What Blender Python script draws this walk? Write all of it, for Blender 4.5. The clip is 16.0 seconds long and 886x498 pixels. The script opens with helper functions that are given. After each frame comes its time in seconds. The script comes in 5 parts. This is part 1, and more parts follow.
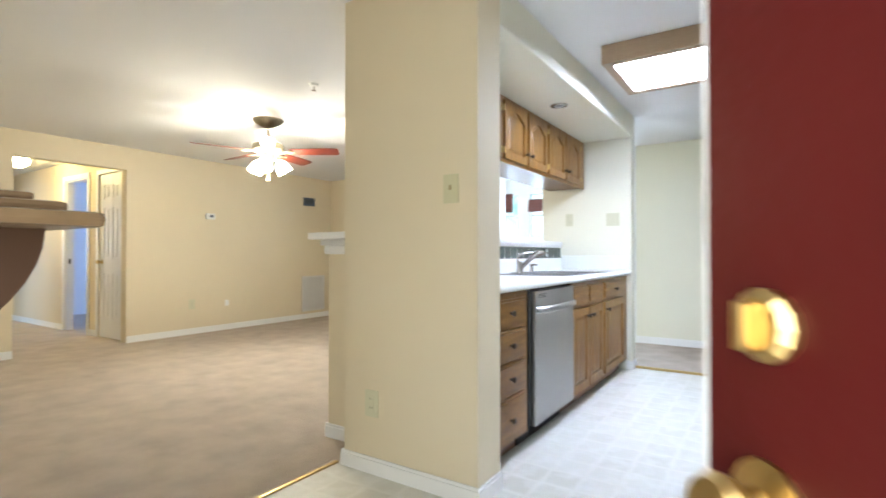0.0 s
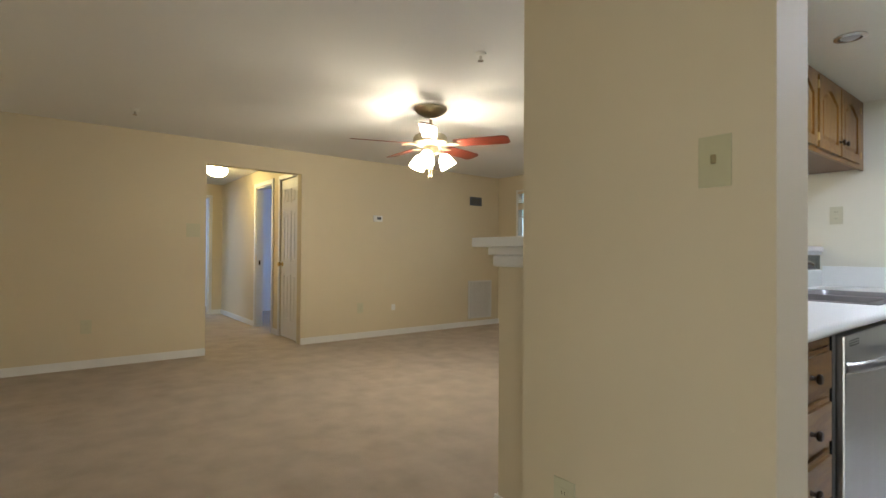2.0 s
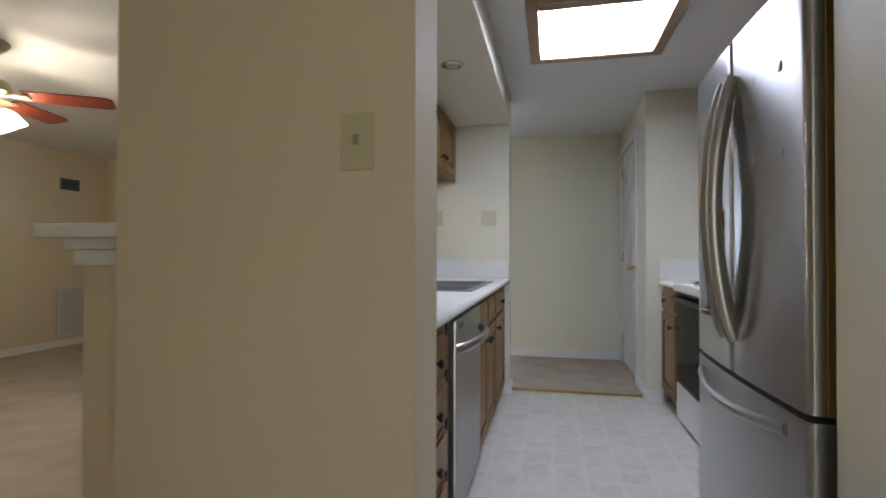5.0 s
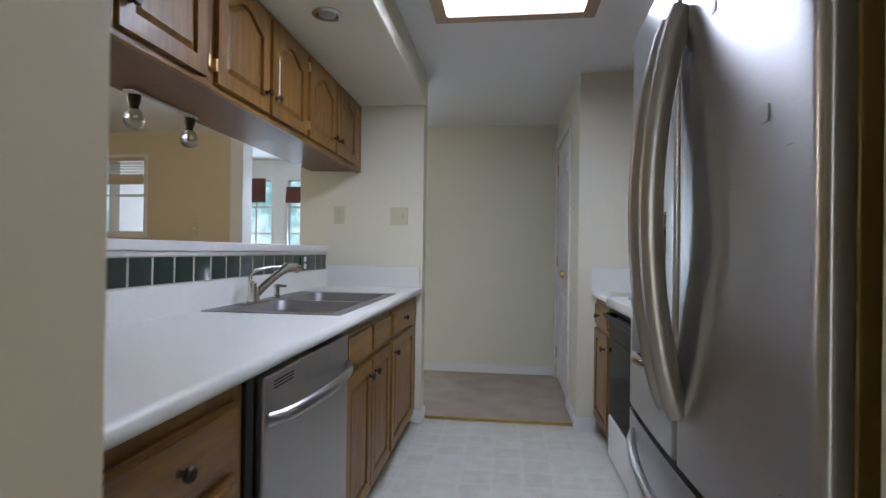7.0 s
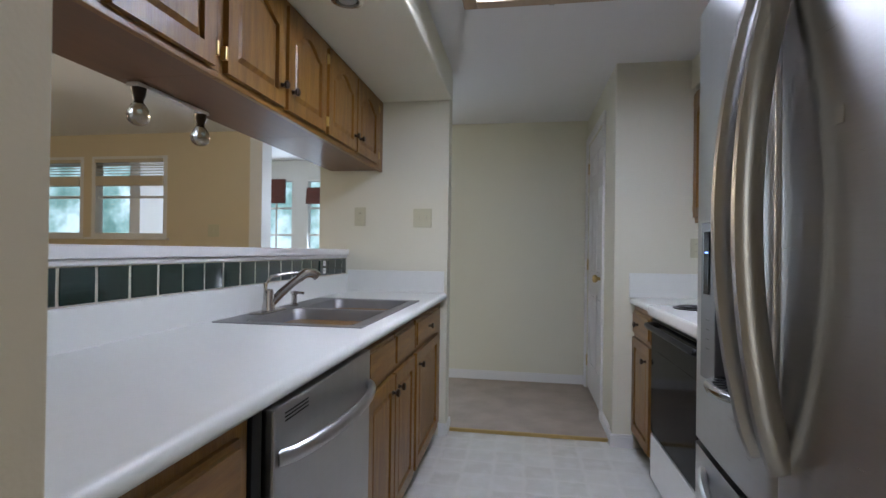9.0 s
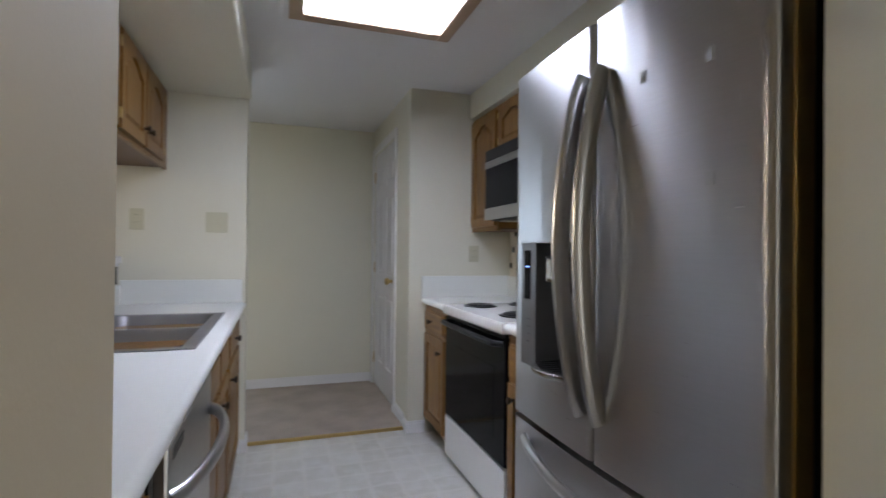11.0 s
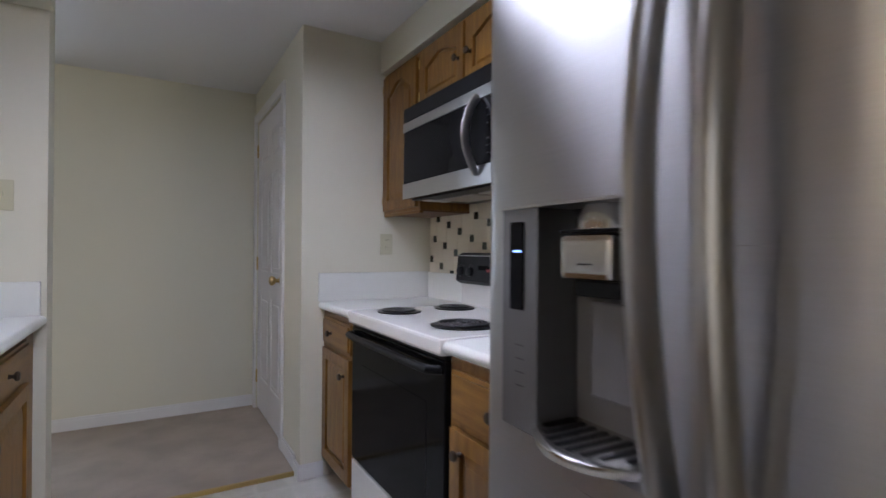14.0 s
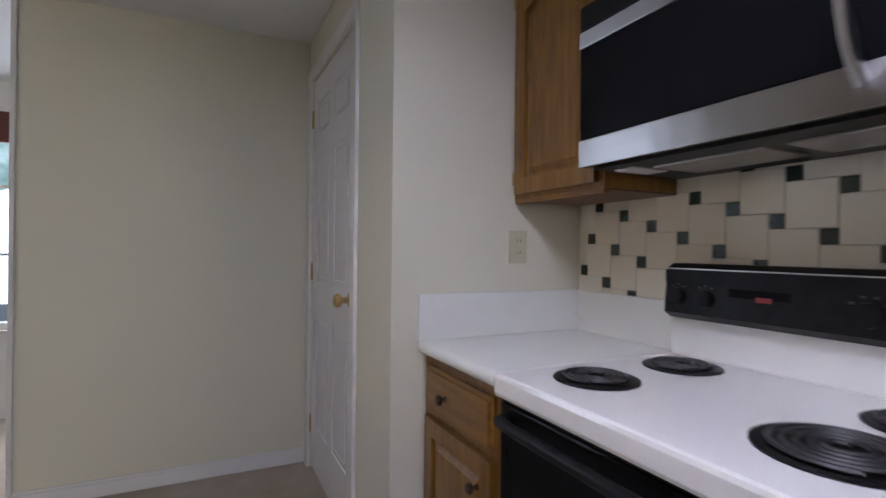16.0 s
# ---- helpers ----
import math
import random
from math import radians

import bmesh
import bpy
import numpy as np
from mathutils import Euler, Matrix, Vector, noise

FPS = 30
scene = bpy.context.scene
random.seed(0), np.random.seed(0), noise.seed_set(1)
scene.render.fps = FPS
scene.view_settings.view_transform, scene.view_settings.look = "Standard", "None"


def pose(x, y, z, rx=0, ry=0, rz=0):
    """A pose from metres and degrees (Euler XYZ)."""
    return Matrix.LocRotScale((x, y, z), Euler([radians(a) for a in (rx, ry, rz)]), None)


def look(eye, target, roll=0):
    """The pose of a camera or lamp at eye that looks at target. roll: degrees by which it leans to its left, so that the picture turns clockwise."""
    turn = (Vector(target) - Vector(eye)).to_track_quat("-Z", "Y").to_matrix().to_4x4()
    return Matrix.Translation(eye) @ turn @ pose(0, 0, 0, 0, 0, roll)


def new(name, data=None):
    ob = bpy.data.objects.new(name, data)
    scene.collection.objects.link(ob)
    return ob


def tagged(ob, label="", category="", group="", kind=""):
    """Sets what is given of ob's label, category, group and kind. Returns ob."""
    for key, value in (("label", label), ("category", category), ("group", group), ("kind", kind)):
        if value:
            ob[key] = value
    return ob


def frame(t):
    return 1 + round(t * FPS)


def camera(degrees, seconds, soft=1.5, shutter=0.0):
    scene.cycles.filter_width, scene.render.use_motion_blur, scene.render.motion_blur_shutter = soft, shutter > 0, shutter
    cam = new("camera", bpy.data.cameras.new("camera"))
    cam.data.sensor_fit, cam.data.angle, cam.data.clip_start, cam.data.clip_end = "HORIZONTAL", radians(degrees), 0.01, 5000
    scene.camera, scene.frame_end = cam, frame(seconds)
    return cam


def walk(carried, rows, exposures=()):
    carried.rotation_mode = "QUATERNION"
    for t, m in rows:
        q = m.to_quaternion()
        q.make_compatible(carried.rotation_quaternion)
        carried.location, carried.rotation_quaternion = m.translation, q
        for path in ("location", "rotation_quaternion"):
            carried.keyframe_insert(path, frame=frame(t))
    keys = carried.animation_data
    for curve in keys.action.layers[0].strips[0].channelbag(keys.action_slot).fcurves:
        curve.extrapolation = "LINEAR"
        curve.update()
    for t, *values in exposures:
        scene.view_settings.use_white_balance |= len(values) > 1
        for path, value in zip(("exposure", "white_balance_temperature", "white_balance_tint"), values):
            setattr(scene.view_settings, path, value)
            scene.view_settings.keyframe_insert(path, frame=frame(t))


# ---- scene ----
cam = camera(83.4, 16.0, shutter=0.5)
PATH = [
    (0, (0.389, -1.531, 1.031), (-0.712, 0.139, 1.053), 0.0),
    (0.5, (0.235, -1.367, 1.056), (-1.063, 0.154, 1.073), 0.1),
    (1, (0.085, -1.247, 1.063), (-1.401, 0.091, 1.082), 0.2),
    (1.5, (-0.078, -1.109, 1.072), (-1.64, 0.14, 1.091), 0.3),
    (2, (-0.201, -0.992, 1.084), (-1.784, 0.231, 1.104), 0.4),
    (2.5, (-0.293, -0.906, 1.084), (-1.871, 0.322, 1.103), 0.3),
    (3, (-0.384, -0.853, 1.108), (-1.712, 0.643, 1.133), 0.6),
    (3.5, (-0.421, -0.856, 1.106), (-1.37, 0.904, 1.134), 0.3),
    (4, (-0.41, -0.856, 1.095), (-1.187, 0.987, 1.125), 0.3),
    (4.5, (-0.37, -0.842, 1.084), (-0.994, 1.058, 1.108), 0.2),
    (5, (-0.336, -0.756, 1.066), (-0.763, 1.197, 1.09), 0.1),
    (7.5, (-0.115, 0.034, 1.138), (-0.351, 2.02, 1.147), 0.8),
    (8, (-0.113, 0.1, 1.141), (-0.549, 2.051, 1.15), 0.8),
    (10.5, (-0.434, -0.011, 1.176), (-0.11, 1.963, 1.186), 0.7),
    (11, (-0.488, -0.031, 1.191), (0.147, 1.865, 1.205), 0.6),
    (11.5, (-0.526, -0.06, 1.196), (0.363, 1.732, 1.206), 0.5),
    (12, (-0.533, -0.054, 1.181), (0.475, 1.673, 1.195), 0.6),
    (12.5, (-0.498, 0.014, 1.168), (0.553, 1.715, 1.175), 0.7),
    (13, (-0.378, 0.189, 1.164), (0.681, 1.885, 1.17), 0.5),
    (13.5, (-0.327, 0.388, 1.137), (0.713, 2.097, 1.143), 0.3),
    (14, (-0.296, 0.65, 1.152), (0.711, 2.378, 1.158), 0.4),
    (14.5, (-0.265, 0.901, 1.161), (0.687, 2.66, 1.162), 0.3),
    (15, (-0.218, 1.167, 1.187), (0.705, 2.941, 1.188), 0.3),
    (15.5, (-0.205, 1.444, 1.167), (0.683, 3.236, 1.167), 0.6),
    (16, (-0.176, 1.724, 1.172), (0.697, 3.524, 1.175), 0.6),
]
walk(cam, [(t, look(eye, target, roll)) for t, eye, target, roll in PATH],
     exposures=((0.0, 1.9, 5500, 5), (0.5, 1.6, 5600, 6), (1.0, 1.17, 5800, 6), (1.5, 1.02, 5850, 6), (3.0, 0.5, 5900, 7), (5.0, 0.32, 5900, 9), (7.5, 0.3, 5750, 9), (10.5, 0.28, 5850, 10), (13.0, 0.26, 5850, 12), (16.0, 0.2, 5950, 18)))

# ---------- world and light ----------
world = bpy.data.worlds.new("sky")
scene.world = world
world.use_nodes = True
wn = world.node_tree
sky = wn.nodes.new("ShaderNodeTexSky")
sky.sky_type, sky.sun_disc = "NISHITA", False
sky.sun_elevation, sky.sun_rotation = radians(38), radians(200)
wn.nodes["Background"].inputs[1].default_value = 0.10
wn.links.new(sky.outputs[0], wn.nodes["Background"].inputs[0])

sun = new("sun", bpy.data.lights.new("sun", "SUN"))
sun.data.energy, sun.data.angle, sun.data.color = 1.0, radians(15), (1.0, 0.95, 0.88)
sun.matrix_basis = look((0, 0, 8), (2.2, -6.0, 0))


def window_light(name, x, y, z, w, h, target, watts, color):
    """Sky light entering through one window opening."""
    lamp = new(name, bpy.data.lights.new(name, "AREA"))
    lamp.data.shape, lamp.data.size, lamp.data.size_y = "RECTANGLE", w, h
    lamp.data.energy, lamp.data.color = watts, color
    lamp.matrix_basis = look((x, y, z), target)
    return lamp


DAY = (0.80, 0.88, 1.0)
window_light("window_daylight", -2.35, 6.08, 1.4, 2.3, 1.3, (-2.2, 3.0, 0.9), 40, DAY)
window_light("window_daylight", -8.2, 4.85, 1.5, 1.2, 1.2, (-8.6, 2.0, 0.9), 26, (0.40, 0.55, 1.0))
window_light("window_daylight", -11.6, 0.0, 1.5, 1.2, 1.2, (-9, 0.7, 0.9), 14, (0.5, 0.65, 1.0))
window_light("doorway_daylight", 0.49, -1.777, 1.05, 0.80, 1.95, (-0.6, 0.5, 1.1), 10, (1.0, 0.89, 0.70))


# ---------- materials ----------
def material(name, base, rough=0.5, metal=0.0, second=None, scale=8.0, amount=0.5, stretch=(1, 1, 1),
             bump=0.0, bump_scale=120.0, detail=4.0, bump_stretch=(1, 1, 1), glow=0.0, glow_color=None, coat=0.0, rough_vary=0.0, vary=0.0, aniso=0.0, spec=0.5, wave=0.0):
    m = bpy.data.materials.new(name)
    m.use_nodes = True
    t = m.node_tree
    b = t.nodes["Principled BSDF"]
    b.inputs["Roughness"].default_value, b.inputs["Metallic"].default_value = rough, metal
    b.inputs["Base Color"].default_value = (*base, 1)
    b.inputs["Coat Weight"].default_value = coat
    b.inputs["Specular IOR Level"].default_value = spec
    if aniso:
        tg = t.nodes.new("ShaderNodeTangent")
        tg.direction_type, tg.axis = "RADIAL", "Z"
        b.inputs["Anisotropic"].default_value, b.inputs["Anisotropic Rotation"].default_value = aniso, 0.25
        t.links.new(tg.outputs[0], b.inputs["Tangent"])
    co = t.nodes.new("ShaderNodeTexCoord")

    def mapped(s):
        mp = t.nodes.new("ShaderNodeMapping")
        mp.inputs["Scale"].default_value = s
        t.links.new(co.outputs["Object"], mp.inputs[0])
        return mp.outputs[0]

    def grain(vector, s, d=4.0):
        n = t.nodes.new("ShaderNodeTexNoise")
        n.inputs["Scale"].default_value, n.inputs["Detail"].default_value = s, d
        t.links.new(vector, n.inputs["Vector"])
        return n.outputs[0]

    if second:
        ramp = t.nodes.new("ShaderNodeMapRange")
        ramp.inputs[1].default_value, ramp.inputs[2].default_value = 0.5 - 0.25, 0.5 + 0.25
        ramp.inputs[4].default_value = amount
        t.links.new(grain(mapped(stretch), scale, detail), ramp.inputs[0])
        fac = ramp.outputs[0]
        if vary:
            info = t.nodes.new("ShaderNodeObjectInfo")
            add = t.nodes.new("ShaderNodeMath")
            add.operation = "MULTIPLY_ADD"
            add.inputs[1].default_value = vary
            t.links.new(info.outputs["Random"], add.inputs[0])
            t.links.new(fac, add.inputs[2])
            fac = add.outputs[0]
        mix = t.nodes.new("ShaderNodeMix")
        mix.data_type = "RGBA"
        mix.inputs[6].default_value, mix.inputs[7].default_value = (*base, 1), (*second, 1)
        t.links.new(fac, mix.inputs[0])
        t.links.new(mix.outputs[2], b.inputs["Base Color"])
    if rough_vary:
        rr = t.nodes.new("ShaderNodeMapRange")
        rr.inputs[3].default_value, rr.inputs[4].default_value = rough - rough_vary, rough + rough_vary
        t.links.new(grain(mapped(bump_stretch), bump_scale * 0.15), rr.inputs[0])
        t.links.new(rr.outputs[0], b.inputs["Roughness"])
    if bump:
        bp = t.nodes.new("ShaderNodeBump")
        bp.inputs["Strength"].default_value, bp.inputs["Distance"].default_value = bump, 0.01
        t.links.new(grain(mapped(bump_stretch), bump_scale, 3.0), bp.inputs["Height"])
        t.links.new(bp.outputs[0], b.inputs["Normal"])
        if wave:
            wv = t.nodes.new("ShaderNodeBump")
            wv.inputs["Strength"].default_value, wv.inputs["Distance"].default_value = wave, 0.01
            t.links.new(grain(mapped((1, 1, 0.07)), 9.0, 2.0), wv.inputs["Height"])
            t.links.new(wv.outputs[0], bp.inputs["Normal"])
    if glow:
        b.inputs["Emission Color"].default_value = (*(glow_color or base), 1)
        b.inputs["Emission Strength"].default_value = glow
    return m


M_WALL = material("cream_wall_paint", (0.66, 0.575, 0.41), 0.7, second=(0.62, 0.54, 0.385), scale=1.6, bump=0.045, bump_scale=160)
M_KWALL = material("kitchen_wall_paint", (0.715, 0.695, 0.57), 0.5, second=(0.685, 0.66, 0.535), scale=1.6, bump=0.04, bump_scale=160)
M_CEIL = material("white_ceiling_paint", (0.74, 0.735, 0.725), 0.9, second=(0.70, 0.695, 0.685), scale=1.2, bump=0.2, bump_scale=140)
M_TRIM = material("white_trim_paint", (0.78, 0.775, 0.76), 0.4, second=(0.72, 0.715, 0.70), scale=5, bump=0.04, bump_scale=60)
M_DOOR = material("white_door_paint", (0.77, 0.77, 0.78), 0.42, second=(0.73, 0.73, 0.74), scale=4, bump=0.01, bump_scale=60)
M_CARPET = material("beige_carpet", (0.535, 0.455, 0.37), 1.0, second=(0.36, 0.305, 0.248), scale=4.8, amount=0.78, bump=0.9, bump_scale=220, detail=12)
M_LAM = material("white_laminate", (0.775, 0.785, 0.745), 0.32, second=(0.75, 0.76, 0.72), scale=30)
OAK = dict(rough=0.38, scale=9, amount=0.85, detail=7, coat=0.08)
M_OAK = material("oak_upright_grain", (0.290, 0.148, 0.024), second=(0.130, 0.054, 0.008), stretch=(5, 5, 0.6), bump=0.12, bump_scale=45, bump_stretch=(6, 6, 0.5), vary=0.22, **OAK)
M_OAKH = material("oak_level_grain", (0.290, 0.148, 0.024), second=(0.130, 0.054, 0.008), stretch=(5, 0.6, 5), bump=0.12, bump_scale=45, bump_stretch=(6, 0.5, 6), vary=0.22, **OAK)
# darker oak tone for cabinet undersides and toe kicks
M_OAKDARK = material("dark_oak_panel", (0.15, 0.070, 0.032), 0.42, second=(0.10, 0.044, 0.02), scale=6, stretch=(5, 0.6, 5), coat=0.05)
M_STEEL = material("brushed_stainless_steel", (0.44, 0.435, 0.435), 0.30, 1.0, second=(0.405, 0.40, 0.395), scale=6, stretch=(1, 1, 40), bump=0.002, bump_scale=60, bump_stretch=(1, 1, 60), rough_vary=0.05, aniso=0.9, wave=0.22)
M_STEELV = material("satin_steel_bar", (0.50, 0.495, 0.49), 0.30, 1.0, second=(0.45, 0.445, 0.44), scale=10, bump=0.004, bump_scale=120)
M_SINK = material("dull_sink_steel", (0.36, 0.36, 0.365), 0.48, 1.0, second=(0.30, 0.30, 0.305), scale=12, bump=0.05, bump_scale=150)
M_BLACK = material("black_plastic", (0.007, 0.007, 0.008), 0.35, spec=0.12, second=(0.02, 0.02, 0.021), scale=30)
M_GLASSBLK = material("black_oven_glass", (0.006, 0.006, 0.007), 0.10, spec=0.06, second=(0.012, 0.012, 0.013), scale=10)
# near-black colour that paints the shade in the gap beside the fridge
M_GAP = material("alcove_gap_shade", (0.012, 0.010, 0.010), 0.8, second=(0.018, 0.015, 0.014), scale=6)
M_ENAMEL = material("white_enamel", (0.80, 0.79, 0.76), 0.2, second=(0.77, 0.76, 0.73), scale=8, coat=0.3)
M_COIL = material("black_iron_coil", (0.02, 0.02, 0.022), 0.45, second=(0.05, 0.048, 0.046), scale=40, bump=0.2, bump_scale=200)
M_BRASS = material("polished_brass", (0.52, 0.39, 0.17), 0.28, 1.0, second=(0.62, 0.42, 0.14), scale=20)
M_KNOB = material("dark_bronze_knob", (0.05, 0.038, 0.03), 0.4, 0.8, second=(0.09, 0.065, 0.05), scale=60)
M_CHROME = material("brushed_nickel", (0.62, 0.60, 0.56), 0.22, 1.0, second=(0.52, 0.50, 0.47), scale=30)
M_RED = material("red_door_paint", (0.047, 0.0035, 0.003), 0.45, spec=0.2, second=(0.037, 0.003, 0.0025), scale=3, bump=0.08, bump_scale=70)
M_GREEN = material("dark_green_glazed_tile", (0.010, 0.026, 0.021), 0.16, second=(0.016, 0.038, 0.030), scale=22, vary=0.4, coat=0.4)
M_TILE = material("cream_glazed_tile", (0.72, 0.67, 0.54), 0.36, second=(0.69, 0.64, 0.51), scale=7, vary=0.3, coat=0.05)
M_GROUT = material("pale_grout", (0.62, 0.57, 0.46), 0.9, second=(0.56, 0.51, 0.41), scale=40)
M_PLATE = material("ivory_plastic_plate", (0.57, 0.55, 0.385), 0.4, second=(0.55, 0.53, 0.37), scale=20)
M_WPLATE = material("white_plastic", (0.75, 0.75, 0.73), 0.4, second=(0.72, 0.72, 0.70), scale=20)
M_GRILLE = material("white_metal_grille", (0.68, 0.67, 0.65), 0.45, second=(0.62, 0.61, 0.59), scale=20)
M_DARK = material("dark_duct", (0.03, 0.028, 0.026), 0.8, second=(0.05, 0.046, 0.042), scale=10)
M_BLADE = material("mahogany_fan_blade", (0.16, 0.030, 0.016), 0.35, second=(0.09, 0.018, 0.010), scale=12, stretch=(3, 3, 3))
M_SHADE = material("lit_frosted_shade", (0.9, 0.86, 0.75), 0.4, glow=20.0, glow_color=(1.0, 0.80, 0.52))
M_SHADE.node_tree.nodes["Principled BSDF"].inputs["Alpha"].default_value = 0.5
M_HALLGLOW = material("lit_hall_glass", (0.9, 0.85, 0.7), 0.4, glow=26.0, glow_color=(1.0, 0.74, 0.29))
M_LENS = material("lit_fluorescent_diffuser", (0.9, 0.92, 0.95), 0.4, glow=18.0, glow_color=(0.86, 0.87, 1.0))
M_LIGHTOAK = material("bleached_oak_frame", (0.42, 0.31, 0.20), 0.5, second=(0.34, 0.24, 0.15), scale=10, stretch=(2, 2, 8))
M_SHELF = material("varnished_shelf_wood", (0.12, 0.080, 0.040), 0.35, second=(0.085, 0.053, 0.025), scale=8, stretch=(0.6, 5, 5), coat=0.2)
M_CORBEL = material("brown_stained_corbel", (0.042, 0.019, 0.007), 0.45, second=(0.03, 0.013, 0.005), scale=8, stretch=(5, 1, 1))
M_BLINDW = material("slatted_window_blind", (0.62, 0.55, 0.42), 0.6, second=(0.55, 0.48, 0.36), scale=14)
M_BLINDR = material("red_brown_woven_shade", (0.13, 0.045, 0.035), 0.8, second=(0.09, 0.03, 0.024), scale=60, stretch=(1, 1, 10))
M_STICKER = material("clear_paper_sticker", (0.40, 0.40, 0.39), 0.35, second=(0.33, 0.33, 0.32), scale=30)
M_BEZEL = material("dark_satin_bezel", (0.20, 0.20, 0.205), 0.35, 0.6, second=(0.16, 0.16, 0.165), scale=10)
M_IVORY = material("aged_ivory_plate", (0.53, 0.50, 0.32), 0.35, second=(0.50, 0.47, 0.30), scale=20)
M_TOGGLE = material("yellowed_toggle", (0.34, 0.28, 0.15), 0.35, second=(0.30, 0.25, 0.13), scale=20)
M_LABEL = material("white_paper_label", (0.8, 0.8, 0.8), 0.5)
M_MARK = material("grey_printed_marks", (0.05, 0.052, 0.055), 0.5)
M_REDMARK = material("red_display_marks", (0.16, 0.02, 0.02), 0.5, glow=0.03, glow_color=(1, 0.08, 0.08))
M_BLUELED = material("blue_display_light", (0.1, 0.2, 0.8), 0.5, glow=3.0, glow_color=(0.25, 0.4, 1.0))
M_PANEL = material("grey_blue_display", (0.09, 0.10, 0.12), 0.2, second=(0.10, 0.12, 0.16), scale=12)
M_RECESS = material("grey_recess_plastic", (0.20, 0.20, 0.21), 0.35, second=(0.16, 0.16, 0.17), scale=10)
M_CONC = material("grey_concrete", (0.32, 0.31, 0.30), 0.9, second=(0.27, 0.26, 0.25), scale=5)


def glass(name, tint=(1, 1, 1), rough=0.0):
    m = bpy.data.materials.new(name)
    m.use_nodes = True
    b = m.node_tree.nodes["Principled BSDF"]
    b.inputs["Base Color"].default_value = (*tint, 1)
    b.inputs["Roughness"].default_value, b.inputs["Transmission Weight"].default_value, b.inputs["IOR"].default_value = rough, 1.0, 1.45
    return m


M_GLASS = glass("window_glass")
M_BULB = glass("clear_bulb_glass", (0.50, 0.48, 0.45))


def vinyl():
    """Sheet vinyl printed with small worn stone squares."""
    m = material("vinyl_stone_squares", (0.52, 0.515, 0.475), 0.38, bump=0.05, bump_scale=60)
    t = m.node_tree
    b = t.nodes["Principled BSDF"]
    co = t.nodes.new("ShaderNodeTexCoord")
    wob = t.nodes.new("ShaderNodeTexNoise")
    wob.inputs["Scale"].default_value = 9
    t.links.new(co.outputs["Object"], wob.inputs["Vector"])
    add = t.nodes.new("ShaderNodeMix")
    add.data_type = "VECTOR"
    add.inputs[0].default_value = 0.04
    t.links.new(co.outputs["Object"], add.inputs[4])
    t.links.new(wob.outputs[1], add.inputs[5])
    br = t.nodes.new("ShaderNodeTexBrick")
    br.offset = 0.0
    for key, value in (("Scale", 1.0), ("Brick Width", 0.15), ("Row Height", 0.15), ("Mortar Size", 0.02), ("Mortar Smooth", 1.0)):
        br.inputs[key].default_value = value
    br.inputs["Color1"].default_value = (0.55, 0.535, 0.47, 1)
    br.inputs["Color2"].default_value = (0.61, 0.60, 0.545, 1)
    br.inputs["Mortar"].default_value = (0.635, 0.62, 0.56, 1)
    t.links.new(add.outputs[1], br.inputs["Vector"])
    cl = t.nodes.new("ShaderNodeTexNoise")
    cl.inputs["Scale"].default_value, cl.inputs["Detail"].default_value = 11, 8
    t.links.new(co.outputs["Object"], cl.inputs["Vector"])
    rg = t.nodes.new("ShaderNodeMapRange")
    rg.inputs[1].default_value, rg.inputs[2].default_value, rg.inputs[4].default_value = 0.44, 0.70, 0.55
    t.links.new(cl.outputs[0], rg.inputs[0])
    mx = t.nodes.new("ShaderNodeMix")
    mx.data_type = "RGBA"
    mx.inputs[7].default_value = (0.70, 0.695, 0.66, 1)
    t.links.new(rg.outputs[0], mx.inputs[0])
    t.links.new(br.outputs["Color"], mx.inputs[6])
    t.links.new(mx.outputs[2], b.inputs["Base Color"])
    return m


M_VINYL = vinyl()


def foliage():
    """Bright, blurred trees beyond the windows."""
    m = material("distant_trees_and_sky", (0.3, 0.4, 0.35), 0.9)
    t = m.node_tree
    b = t.nodes["Principled BSDF"]
    co = t.nodes.new("ShaderNodeTexCoord")
    n = t.nodes.new("ShaderNodeTexNoise")
    n.inputs["Scale"].default_value, n.inputs["Detail"].default_value, n.inputs["Roughness"].default_value = 0.55, 10, 0.65
    t.links.new(co.outputs["Object"], n.inputs["Vector"])
    r = t.nodes.new("ShaderNodeValToRGB")
    r.color_ramp.elements[0].position, r.color_ramp.elements[0].color = 0.36, (0.10, 0.21, 0.19, 1)
    r.color_ramp.elements[1].position, r.color_ramp.elements[1].color = 0.60, (0.75, 0.93, 1.0, 1)
    r.color_ramp.elements.new(0.48).color = (0.30, 0.48, 0.47, 1)
    t.links.new(n.outputs[0], r.inputs[0])
    t.links.new(r.outputs[0], b.inputs["Emission Color"])
    b.inputs["Emission Strength"].default_value = 1.0
    b.inputs["Base Color"].default_value = (0.05, 0.08, 0.06, 1)
    return m


M_TREES = foliage()

# ---------- mesh tools ----------
ORIGIN = {}


def thing(name, at, label, category, group="", kind=""):
    ob = new(name)
    ob.location = at
    ob.empty_display_size = 0.1
    ORIGIN[ob] = Vector(at)
    return tagged(ob, label, category, group, kind)


def finish(name, bm, mat, smooth=False):
    me = bpy.data.meshes.new(name)
    bmesh.ops.recalc_face_normals(bm, faces=bm.faces)
    if smooth:
        for f in bm.faces:
            f.smooth = True
        for e in bm.edges:
            e.smooth = not (len(e.link_faces) == 2 and e.calc_face_angle() > radians(35))
    bm.to_mesh(me)
    bm.free()
    me.materials.append(mat)
    return me


